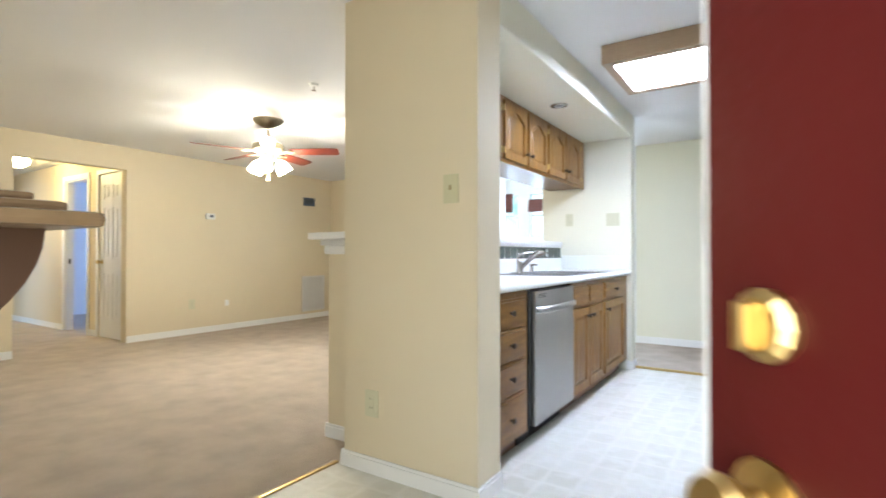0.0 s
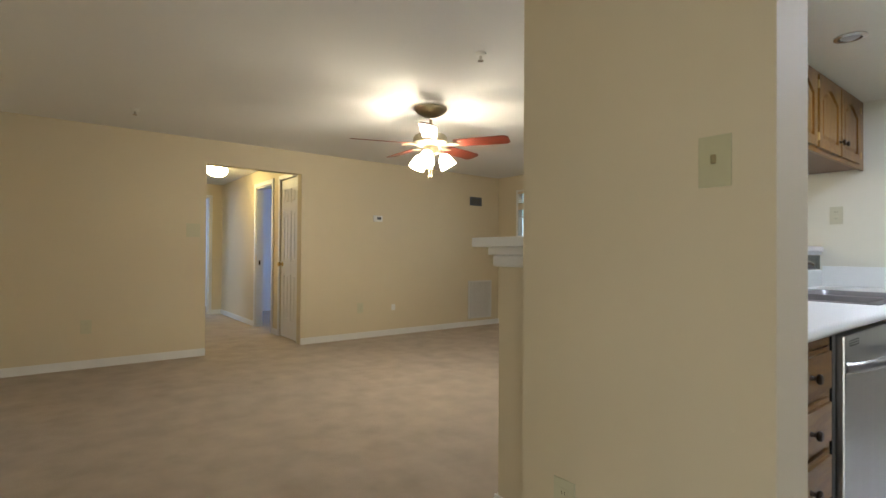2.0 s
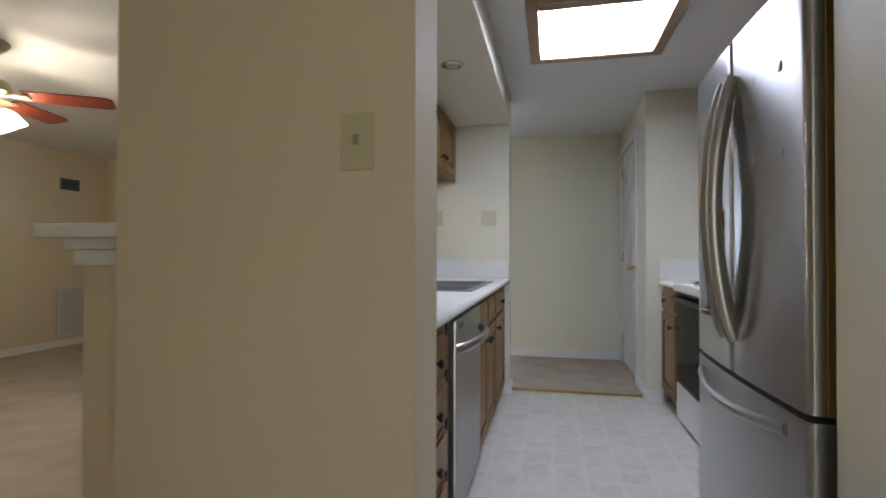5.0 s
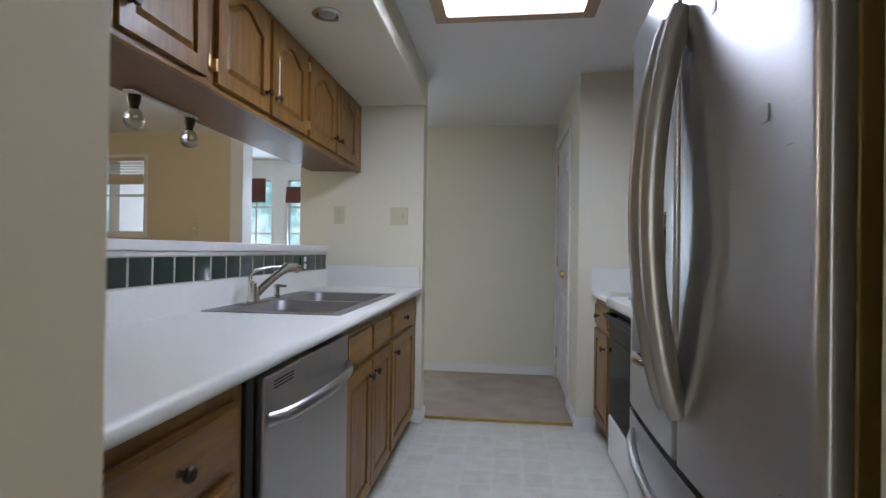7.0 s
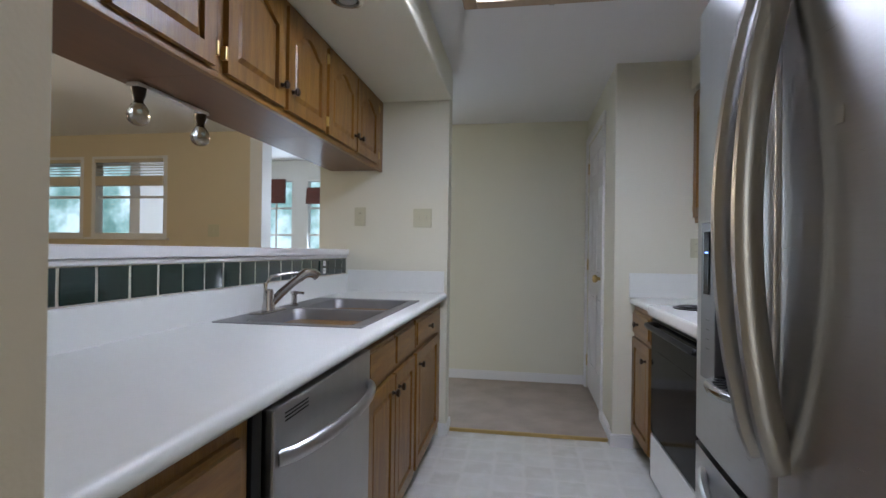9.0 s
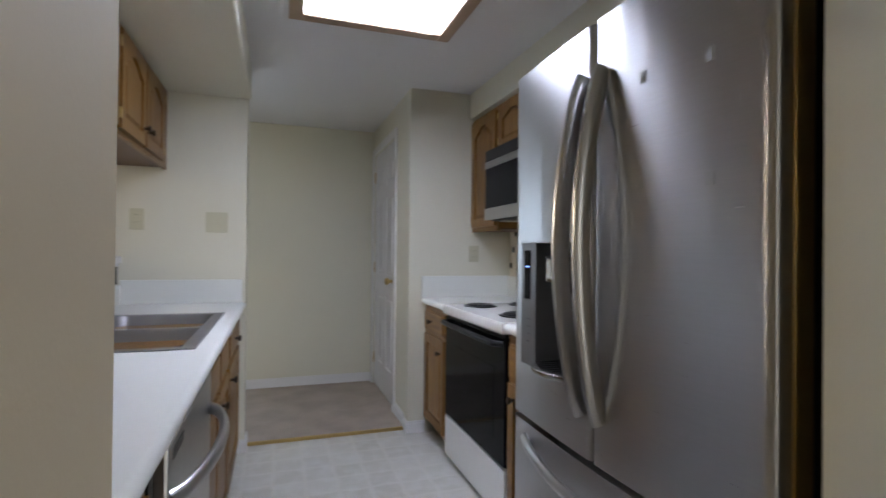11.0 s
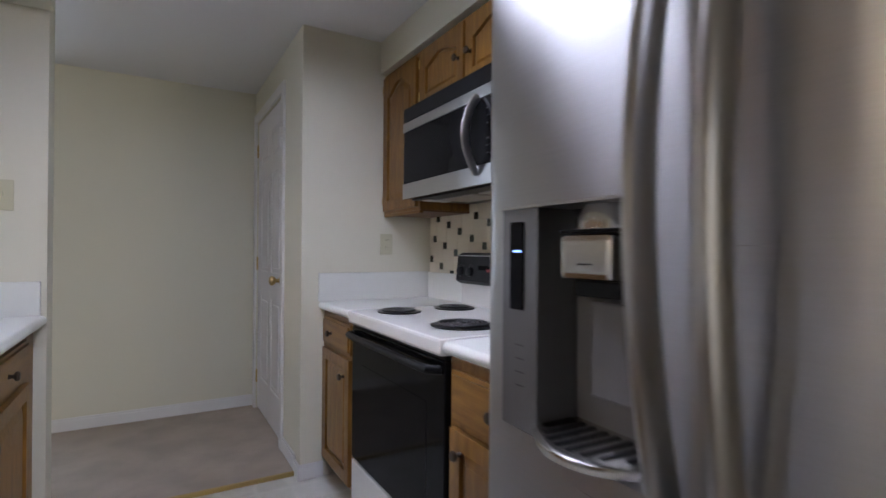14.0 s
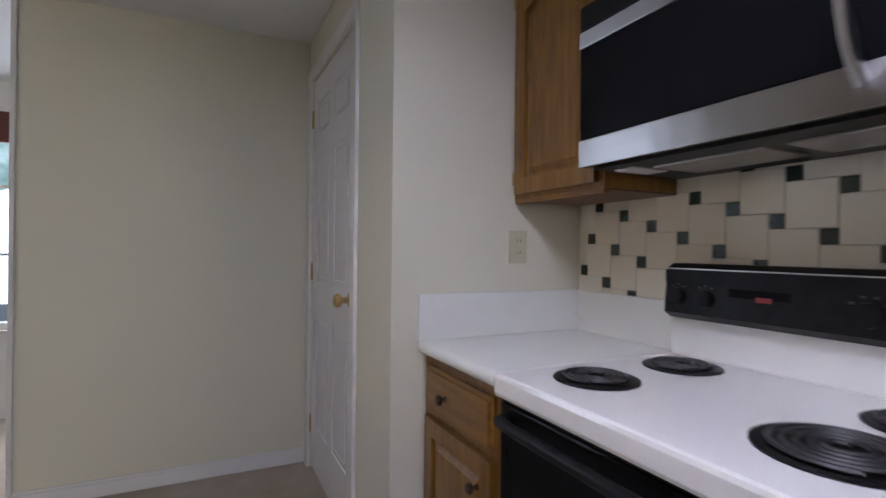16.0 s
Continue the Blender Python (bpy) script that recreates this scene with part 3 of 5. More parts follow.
# entrance door: red, standing open into the entry
ed = new("door_entrance")
ORIGIN[ed] = Vector((0, 0, 0))
tagged(ed, "red painted entrance door standing open, brass deadbolt and knob", "door", kind="structure")
part("leaf", box(0, 0.80, 0.0, 0.044, 0.0, 2.04, 0.003), M_RED, ed)
part("edge", box(0.8005, 0.806, 0.003, 0.041, 0.0, 2.04, 0.001), M_TRIM, ed, "pale painted door edge")
for c, e in ((0.25, 0.85), (1.02, 1.86)):
    for a, b in ((0.13, 0.36), (0.45, 0.67)):
        part("panel", box(a, b, 0.044, 0.050, c, e, 0.005, seg=1), M_RED, ed)
db = part("deadbolt", lathe([(0.023, 0), (0.023, 0.006), (0.018, 0.011), (0.012, 0.012), (0, 0.012)], (0.748, 0.044, 0.980), "y", 14), M_BRASS, ed, "brass deadbolt")
part("thumb_turn", box(0.744, 0.752, 0.056, 0.068, 0.965, 0.995, 0.002), M_BRASS, db)
part("knob", lathe([(0.026, 0), (0.026, 0.004), (0.011, 0.008), (0.010, 0.018), (0.018, 0.025), (0.022, 0.034), (0.019, 0.043), (0, 0.046)], (0.748, 0.044, 0.872), "y"), M_BRASS, ed, "brass door knob", True)
part("latch_plate", box(0.806, 0.809, 0.010, 0.034, 0.83, 0.90, 0.001), M_BRASS, ed)
ed.matrix_basis = Matrix.Translation((0.952, -1.662, 0.008)) @ Matrix.Rotation(radians(135.5), 4, "Z")

# entry shelf on a corbel
es = thing("entry_shelf", (-0.345, -1.667, 1.06), "varnished wooden wall shelf with moulded edge on a brown corbel", "shelf")
part("board", box(-0.665, -0.044, -1.667, -1.351, 1.052, 1.064, 0.005), M_SHELF, es)
part("moulding", box(-0.665, -0.064, -1.667, -1.369, 1.064, 1.072, 0.004), M_SHELF, es)
part("top", box(-0.665, -0.082, -1.667, -1.385, 1.072, 1.079, 0.003), M_SHELF, es)
arc = [(0.0, 0.0)] + [(0.296 * math.cos(i * math.pi / 32), -0.15 * math.sin(i * math.pi / 32)) for i in range(17)]
for cx in (-0.135, -0.60):
    part("corbel", outline_prism(arc, lambda u, v, d, cx=cx: Vector((cx + d, -1.667 + u, 1.052 + v)), 0.03), M_CORBEL, es, "brown curved corbel")

# bar top along the pass-through
bar = thing("bar_top", (-1.53, 1.7, 1.115), "cream painted bar ledge with moulded edge over the half wall", "bar ledge")
bm = box(-1.755, -1.425, 0.357, YK, 1.114, 1.152, 0.005)
part("ledge", bm, M_TRIM, bar)
part("ledge", box(-1.4245, -1.295, 0.457, YK, 1.1145, 1.1515, 0.005), M_TRIM, bar)
part("moulding", box(-1.324, -1.306, 0.457, YK, 1.096, 1.1138, 0.006), M_TRIM, bar)
part("cap_moulding", box(-1.737, -1.42, 0.458, 0.622, 1.032, 1.082, 0.012), M_TRIM, bar)
part("cap_moulding", box(-1.750, -1.42, 0.445, 0.635, 1.082, 1.1138, 0.004), M_TRIM, bar)

# ---------- kitchen cabinets ----------
def door_outline(w, h, m, arch):
    """Inner outline of a panelled door; the top rises in a cathedral arch."""
    pts = [(m, m), (w - m, m)]
    if not arch:
        return pts + [(w - m, h - m), (m, h - m)]
    rise = min(0.06, h * 0.14)
    lo = h - m - rise
    pts.append((w - m, lo))
    for i in range(1, 14):
        s = i / 14
        u = w - m + (2 * m - w) * s
        v = lo + rise * (0.5 - 0.5 * math.cos(2 * math.pi * s)) ** 0.8
        pts.append((u, v))
    pts.append((m, lo))
    return pts


def cabinet_door(parent, place, w, h, arch=True, drawer=False, knob=None, hinge=None, name="door"):
    """A raised-panel front. place(u, v, d): u across, v up, d out of the face."""
    t = 0.018
    if drawer:
        bm = bmesh.new()
        outline_prism([(0, 0), (w, 0), (w, h), (0, h)], place, 0.010, bm)
        outline_prism([(0.012, 0.012), (w - 0.012, 0.012), (w - 0.012, h - 0.012), (0.012, h - 0.012)], lambda u, v, d: place(u, v, d + 0.009), 0.010, bm)
        ob = part("drawer_front", bm, M_OAKH, parent)
    else:
        m = 0.052
        inner = door_outline(w, h, m, arch)
        bm = bmesh.new()
        vo = [bm.verts.new(place(u, v, 0)) for u, v in ((0, 0), (w, 0), (w, h), (0, h))]
        vi = [bm.verts.new(place(u, v, 0)) for u, v in inner]
        es = [bm.edges.new((a, b)) for ring in (vo, vi) for a, b in zip(ring, ring[1:] + ring[:1])]
        bmesh.ops.triangle_fill(bm, edges=es, use_beauty=True, use_dissolve=False)
        base = list(bm.faces)
        r = bmesh.ops.extrude_face_region(bm, geom=base)
        shift = place(0, 0, t) - place(0, 0, 0)
        bmesh.ops.translate(bm, vec=shift, verts=[g for g in r["geom"] if isinstance(g, bmesh.types.BMVert)])
        ob = part(name, bm, M_OAK, parent)
        cu, cv = w / 2, h / 2
        bm = bmesh.new()
        rings = []
        for k, d in ((1.0, 0.004), (0.93, 0.006), (0.80, 0.015), (0.78, 0.015)):
            rings.append([bm.verts.new(place(cu + (u - cu) * (1 - (1 - k) * 0.9), cv + (v - cv) * (1 - (1 - k) * (0.9 * w / h if h > w else 0.9)), d)) for u, v in inner])
        for a, b in zip(rings, rings[1:]):
            for i in range(len(a)):
                j = (i + 1) % len(a)
                bm.faces.new((a[i], a[j], b[j], b[i]))
        bm.faces.new(rings[-1])
        part("raised_panel", bm, M_OAK, ob)
    if knob:
        u, v = knob
        base, tip = place(u, v, t), place(u, v, t + 1)
        n = (tip - base)
        ax = "x" if n.x > 0.5 else "-x"
        part("knob", lathe([(0.009, 0), (0.006, 0.006), (0.006, 0.012), (0.014, 0.018), (0.0155, 0.024), (0.011, 0.029), (0, 0.030)], base, ax, 14), M_KNOB, ob, "dark bronze knob", True)
    if hinge is not None:
        for v in (0.055, h - 0.055):
            p = place(hinge, v, t * 0.5)
            part("hinge", box(p.x - 0.008, p.x + 0.012, p.y - 0.006, p.y + 0.006, p.z - 0.02, p.z + 0.02, 0.002), M_BRASS, ob, "small brass hinge")
    return ob


def east_face(x, y0, z0):
    """Fronts of the sink run, which look to +x; u runs along +y."""
    return lambda u, v, d: Vector((x + d, y0 + u, z0 + v))


def west_face(x, y0, z0):
    """Fronts of the range run, which look to -x; u runs along +y."""
    return lambda u, v, d: Vector((x - d, y0 + u, z0 + v))


def carcass(parent, x0, x1, y0, y1, z0, z1, front, toe=False):
    """Open box of panels with a face frame; front is +1 (looks to +x) or -1."""
    part("body", box(x0, x1, y0 + 0.001, y1 - 0.001, z0, z1, 0.002), M_OAK, parent)
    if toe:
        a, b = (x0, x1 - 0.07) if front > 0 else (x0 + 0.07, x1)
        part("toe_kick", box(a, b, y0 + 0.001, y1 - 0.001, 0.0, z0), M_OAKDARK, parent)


ZT = 0.885            # counter top height
XF = -0.695           # face of the sink run
GS = "base cabinets under the sink counter"
# drawer stack nearest to the entry
c = thing("base_cabinet", (-1.0, 0.69, 0), "oak drawer cabinet with four drawers beside the dishwasher", "cabinet", GS)
carcass(c, -1.29, XF, 0.458, 0.925, 0.095, 0.845, 1, True)
for z0, z1 in ((0.675, 0.81), (0.515, 0.655), (0.345, 0.495), (0.115, 0.325)):
    cabinet_door(c, east_face(XF, 0.485, z0), 0.40, z1 - z0, drawer=True, knob=(0.2, (z1 - z0) / 2))
# dishwasher
d = thing("dishwasher", (-1.0, 1.31, 0), "stainless steel dishwasher with curved bar handle under the counter", "dishwasher")
part("tub", box(-1.28, -0.72, 0.928, 1.598, 0.09, 0.842), M_BLACK, d, "black tub")
part("toe_panel", box(-1.2, -0.76, 0.932, 1.595, 0.0, 0.09), M_BLACK, d)
part("side_strip", box(-0.72, -0.690, 0.930, 0.968, 0.09, 0.842, 0.002), M_BLACK, d)
part("front", box(-0.719, -0.668, 0.975, 1.594, 0.105, 0.832, 0.006), M_STEEL, d, "brushed stainless steel front")
pts = [(-0.672 + 0.066 * math.sin(math.pi * i / 20) ** 0.6, 0.998 + 0.580 * i / 20, 0.728 + 0.010 * math.sin(math.pi * i / 20)) for i in range(21)]
part("handle", sweep(pts, 0.012, 0.017, 12), M_STEELV, d, "curved steel bar handle", True)
for i in range(3):
    part("vent_slot", box(-0.6685, -0.667, 1.02, 1.13, 0.795 + i * 0.008, 0.798 + i * 0.008), M_BLACK, d)
# sink base and end cabinets
c = thing("base_cabinet", (-1.0, 2.10, 0), "oak sink cabinet with two drawer fronts and two doors", "cabinet", GS)
carcass(c, -1.29, XF, 1.600, 2.335, 0.095, 0.845, 1, True)
for y0, kx in ((1.612, 0.30), (1.965, 0.04)):
    cabinet_door(c, east_face(XF, y0, 0.69), 0.34, 0.13, drawer=True)
    cabinet_door(c, east_face(XF, y0, 0.115), 0.34, 0.55, arch=False, knob=(kx, 0.49))
c = thing("base_cabinet", (-1.0, 2.84, 0), "oak cabinet with one drawer and one door at the counter's end", "cabinet", GS)
carcass(c, -1.29, XF, 2.336, YK - 0.016, 0.095, 0.845, 1, True)
cabinet_door(c, east_face(XF, 2.355, 0.69), 0.60, 0.13, drawer=True, knob=(0.28, 0.065))
cabinet_door(c, east_face(XF, 2.355, 0.115), 0.60, 0.55, arch=False, knob=(0.05, 0.49))

# counter with a hole for the sink: four slabs round it, one thing
SX0, SX1, SY0, SY1 = -1.235, -0.745, 1.685, 2.57
ct = thing("sink_counter", (-1.0, 1.8, ZT - 0.04), "white laminate counter with rounded front edge", "counter")


def rolled(x_back, x_front, y0, y1, z0, z1, sign):
    """A counter slab with a rounded nose on its front."""
    r = (z1 - z0) / 2
    prof = [(x_back, z0), (x_back, z1)] + [(x_front - sign * r + sign * r * math.sin(a), (z0 + z1) / 2 + r * math.cos(a)) for a in (math.pi * i / 10 for i in range(11))]
    return outline_prism(prof, lambda u, v, d: Vector((u, y0 + d, v)), y1 - y0)


part("front_slab", rolled(SX1, -0.655, 0.457, YK - 0.002, ZT - 0.038, ZT, 1), M_LAM, ct, smooth=True)
part("back_slab", box(-1.3, SX0, 0.457, YK - 0.002, ZT - 0.038, ZT), M_LAM, ct)
part("slab", box(SX0, SX1, 0.457, SY0, ZT - 0.038, ZT), M_LAM, ct)
part("slab", box(SX0, SX1, SY1, YK - 0.002, ZT - 0.038, ZT), M_LAM, ct)
part("backsplash", box(-1.324, -1.3, 0.457, YK - 0.002, ZT - 0.03, 0.993, 0.004), M_LAM, ct)
part("end_splash", box(-1.3, -0.675, YK - 0.018, YK - 0.001, ZT + 0.0005, 1.02, 0.003), M_LAM, ct)
part("near_splash", box(-1.3, -0.675, 0.4565, 0.472, ZT + 0.0005, 0.985, 0.003), M_LAM, ct)

# double sink
s = thing("kitchen_sink", (-0.99, 2.12, ZT - 0.18), "double-bowl stainless steel drop-in sink", "sink")


def bowl(x0, x1, y0, y1, z1, depth):
    bm = bmesh.new()
    rings = []
    for k, z in ((0.0, z1), (0.006, z1 - 0.01), (0.014, z1 - depth * 0.9), (0.045, z1 - depth)):
        a, b, c2, e = x0 + k, x1 - k, y0 + k, y1 - k
        r = 0.05
        ring = []
        for cx, cy, s0 in ((b - r, e - r, 0), (a + r, e - r, 1), (a + r, c2 + r, 2), (b - r, c2 + r, 3)):
            for i in range(6):
                t = math.pi / 2 * (s0 + i / 5)
                ring.append(bm.verts.new((cx + r * math.cos(t), cy + r * math.sin(t), z)))
        rings.append(ring)
    for a, b in zip(rings, rings[1:]):
        for i in range(len(a)):
            bm.faces.new((a[i], a[(i + 1) % len(a)], b[(i + 1) % len(b)], b[i]))
    bm.faces.new(rings[-1])
    return bm


ym = 2.12
rim = bmesh.new()
zr = ZT + 0.004
for a, b, c2, e in ((-1.265, -1.165, 1.658, 2.597), (-0.765, -0.72, 1.658, 2.597), (-1.165, -0.765, 1.658, 1.70), (-1.165, -0.765, 2.555, 2.597), (-1.165, -0.765, ym - 0.018, ym + 0.018)):
    box(a, b, c2, e, ZT + 0.0008, zr, 0.0, rim)
part("rim", rim, M_SINK, s)
for y0, y1 in ((1.70, ym - 0.018), (ym + 0.018, 2.555)):
    bw = part("bowl", bowl(-1.165, -0.765, y0, y1, zr - 0.0005, 0.17), M_SINK, s, "stainless steel bowl", True)
    part("drain", lathe([(0.045, 0), (0.045, 0.004), (0.03, 0.005), (0, 0.003)], (-0.97, (y0 + y1) / 2, zr - 0.170)), M_STEELV, bw)
f = thing("kitchen_faucet", (-1.215, 1.96, ZT), "brushed nickel pull-out faucet with a loop lever", "faucet")
part("escutcheon", box(-1.245, -1.185, 1.86, 2.06, zr, zr + 0.008, 0.004), M_CHROME, f)
part("body", lathe([(0.027, 0), (0.026, 0.02), (0.021, 0.035), (0.020, 0.075), (0.016, 0.085), (0, 0.088)], (-1.215, 1.96, zr + 0.006)), M_CHROME, f, "", True)
part("spout", sweep([(-1.213, 1.962, ZT + 0.03), (-1.185, 2.00, ZT + 0.075), (-1.15, 2.045, ZT + 0.122), (-1.125, 2.08, ZT + 0.15)], 0.017), M_CHROME, f, "", True)
part("spray_head", sweep([(-1.135, 2.066, ZT + 0.140), (-1.118, 2.09, ZT + 0.160), (-1.095, 2.12, ZT + 0.158), (-1.085, 2.135, ZT + 0.146)], 0.021), M_CHROME, f, "", True)
part("lever", sweep([(-1.222, 1.945, ZT + 0.06), (-1.224, 1.950, ZT + 0.12), (-1.21, 1.972, ZT + 0.148), (-1.17, 2.025, ZT + 0.160), (-1.14, 2.065, ZT + 0.160)], 0.009, 0.007), M_CHROME, f, "", True)
sd = thing("soap_dispenser", (-1.215, 2.20, ZT), "small brushed nickel soap pump beside the faucet", "soap dispenser")
part("body", lathe([(0.018, 0), (0.018, 0.01), (0.012, 0.014), (0.012, 0.05), (0.017, 0.055), (0.017, 0.066), (0, 0.068)], (-1.215, 2.19, zr)), M_CHROME, sd, "", True)
part("nozzle", sweep([(-1.215, 2.19, zr + 0.062), (-1.17, 2.195, zr + 0.058)], 0.006), M_CHROME, sd, "", True)

# wall cabinets above the pass-through
GU = "oak wall cabinets above the pass-through"
XU = -1.083
for y0, y1, d0, d1, w in ((0.458, 1.395, 0.615, 1.000, 0.362), (1.395, 2.18, 1.422, 1.808, 0.360), (2.18, YK - 0.002, 2.20, 2.598, 0.380)):
    c = thing("wall_cabinet", ((-1.42 + XU) / 2, (y0 + y1) / 2, 1.67), "two-door oak wall cabinet with arched raised panels", "cabinet", GU)
    part("body", box(-1.424, XU, y0 + 0.0005, y1 - 0.0005, 1.662, 2.083), M_OAK, c)
    part("bottom_panel", box(-1.424, XU - 0.019, y0 + 0.0005, y1 - 0.0005, 1.654, 1.6615), M_OAKDARK, c, "dark brown underside")
    part("front_rail", box(XU - 0.018, XU + 0.0005, y0 + 0.0005, y1 - 0.0005, 1.642, 1.6618, 0.002), M_OAKH, c)
    cabinet_door(c, east_face(XU, d0, 1.666), w, 0.39, True, knob=(w - 0.03, 0.075), hinge=-0.010)
    cabinet_door(c, east_face(XU, d1, 1.666), w, 0.39, True, knob=(0.03, 0.075), hinge=w + 0.010)
# lamp bar with bare bulbs below the cabinets
lb = thing("bulb_fixture", (-1.38, 1.61, 1.56), "under-cabinet bar with two bare unlit globe bulbs", "light fixture")
part("bar", box(-1.402, -1.362, 1.415, 1.77, 1.641, 1.6535, 0.004), M_WPLATE, lb)
for y in (1.445, 1.745):
    sk = part("socket", lathe([(0.022, 0), (0.020, 0.02), (0.015, 0.035), (0.014, 0.05)], (-1.382, y, 1.641), "-z", 14), M_KNOB, lb, "bronze socket", True)
    part("bulb", lathe([(0.012, 0), (0.016, 0.010), (0.029, 0.030), (0.034, 0.048), (0.030, 0.067), (0.017, 0.078), (0, 0.082)], (-1.382, y, 1.605), "-z", 18), M_BULB, sk, "clear globe bulb", True)

# green tile band behind the sink
gt = thing("backsplash_sink", (-1.32, 1.8, 1.012), "band of dark green glazed tiles with white grout", "backsplash", kind="structure")
part("grout", box(-1.3245, -1.317, 0.457, YK - 0.002, 0.993, 1.096), M_GROUT, gt)
step = 0.1138
whole = None
for k in range(-5, 18):
    y0, y1 = max(0.459, 1.124 + step * k), min(YK - 0.006, 1.124 + step * (k + 1) - 0.010)
    if whole and y1 - y0 > step - 0.011:
        t = new("tile", whole.data)
        t.parent, t.location.y = gt, y0 - whole_y
    elif y1 - y0 > 0.01:
        t = part("tile", box(-1.3172, -1.3145, y0, y1, 0.998, 1.092, 0.001, seg=1), M_GREEN, gt)
        if y1 - y0 > step - 0.011:
            whole, whole_y = t, y0


def plate(name, at, n, w, h, kind_label, toggles="switch", mat=M_PLATE, category="switch", n_axis="-y", socket=None):
    """A wall plate with toggles or sockets, on a wall; n_axis is the way it looks."""
    p = thing(name, at, kind_label, category)
    x, y, z = at

    def pl(u, v, d0, d1, wu, wv, bev):
        if n_axis == "-y":
            return box(x + u - wu / 2, x + u + wu / 2, y - d1, y - d0, z + v - wv / 2, z + v + wv / 2, bev)
        if n_axis == "x":
            return box(x + d0, x + d1, y + u - wu / 2, y + u + wu / 2, z + v - wv / 2, z + v + wv / 2, bev)
        return box(x - d1, x - d0, y + u - wu / 2, y + u + wu / 2, z + v - wv / 2, z + v + wv / 2, bev)

    part("plate", pl(0, 0, 0, 0.006, w, h, 0.002), mat, p)
    for k in range(n):
        u = (k - (n - 1) / 2) * 0.046
        if toggles == "switch":
            part("toggle", pl(u, 0.004, 0.006, 0.016, 0.010, 0.022, 0.002), M_TOGGLE if mat is M_IVORY else mat, p)
        else:
            for v in (-0.021, 0.021):
                o = part("socket", pl(u, v, 0.006, 0.008, 0.034, 0.030, 0.001), socket or mat, p)
                for uu in (-0.006, 0.006):
                    part("slot", pl(u + uu, v + 0.002, 0.0081, 0.0086, 0.002, 0.009, 0), M_BLACK, o)
        for v in (-h * 0.36, h * 0.36) if toggles == "switch" else (0,):
            part("screw", pl(u, v, 0.006, 0.0068, 0.006, 0.006, 0), mat, p)
    return p


plate("light_switch", (-0.818, YK, 1.352), 2, 0.118, 0.118, "ivory double light switch beside the sink")
plate("wall_outlet", (-1.225, YK, 1.36), 1, 0.073, 0.118, "ivory wall outlet beside the sink", "outlet", category="outlet")
plate("light_switch", (-0.746, 0.255, 1.311), 1, 0.076, 0.124, "ivory single light switch on the stub wall", mat=M_IVORY)
plate("wall_outlet", (-1.19, 0.255, 0.327), 1, 0.08, 0.125, "ivory outlet low on the stub wall", "outlet", category="outlet")
plate("wall_outlet", (0.803, 3.155, 1.184), 1, 0.07, 0.112, "ivory outlet beside the range", "outlet", category="outlet")
plate("tile_outlet", (-1.3145, 2.757, 1.046), 1, 0.112, 0.075, "dark outlet plate with white sockets in the green tiles", "outlet", M_GREEN, "outlet", "x", M_WPLATE)
for y, z in ((-0.785, 0.385), (2.063, 0.386)):
    plate("wall_outlet", (XW, y, z), 1, 0.085, 0.13, "ivory outlet low on the living room wall", "outlet", category="outlet", n_axis="x")
plate("phone_jack", (XW, 2.56, 0.367), 0, 0.06, 0.08, "white phone jack plate low on the wall", mat=M_WPLATE, category="wall plate", n_axis="x")
plate("light_switch", (XW, 0.11, 1.312), 1, 0.13, 0.14, "ivory light switch beside the hall opening", n_axis="x")
plate("wall_outlet", (-3.17, YB, 1.316), 1, 0.12, 0.12, "ivory switch plate on the back wall", category="switch")

# ---------- range side ----------
XR = 0.462
GR = "base cabinets beside the range"
c = thing("base_cabinet", (0.77, 2.93, 0), "oak cabinet with a drawer and a door beside the range", "cabinet", GR)
carcass(c, XR, XE - 0.002, 2.715, 3.152, 0.095, 0.842, -1, True)
cabinet_door(c, west_face(XR, 2.735, 0.685), 0.385, 0.135, drawer=True, knob=(0.24, 0.067))
cabinet_door(c, west_face(XR, 2.735, 0.115), 0.385, 0.55, arch=False, knob=(0.06, 0.47))
c = thing("base_cabinet", (0.77, 1.72, 0), "oak cabinet with a drawer and a door between range and fridge", "cabinet", GR)
carcass(c, XR, XE - 0.002, 1.425, 1.898, 0.095, 0.842, -1, True)
cabinet_door(c, west_face(XR, 1.44, 0.665), 0.435, 0.145, drawer=True, knob=(0.215, 0.072))
cabinet_door(c, west_face(XR, 1.44, 0.115), 0.435, 0.53, arch=False, knob=(0.38, 0.47))
ZR = 0.888
rc = thing("range_counter", (0.75, 2.93, ZR - 0.04), "white laminate counter with splash in the corner", "counter")
part("slab", rolled(XE - 0.02, 0.432, 2.706, 3.153, ZR - 0.038, ZR, -1), M_LAM, rc, smooth=True)
part("side_splash", box(0.430, XE - 0.02, 3.137, 3.154, ZR + 0.0005, 1.033, 0.003), M_LAM, rc)
part("back_splash", box(XE - 0.02, XE - 0.001, 2.706, 3.154, ZR - 0.038, 1.03, 0.003), M_LAM, rc)
rc = thing("range_counter", (0.75, 1.72, ZR - 0.04), "white laminate counter between range and fridge", "counter")
part("slab", rolled(XE - 0.02, 0.432, 1.42, 1.898, ZR - 0.038, ZR, -1), M_LAM, rc, smooth=True)
part("back_splash", box(XE - 0.02, XE - 0.001, 1.42, 1.898, ZR - 0.038, 1.03, 0.003), M_LAM, rc)

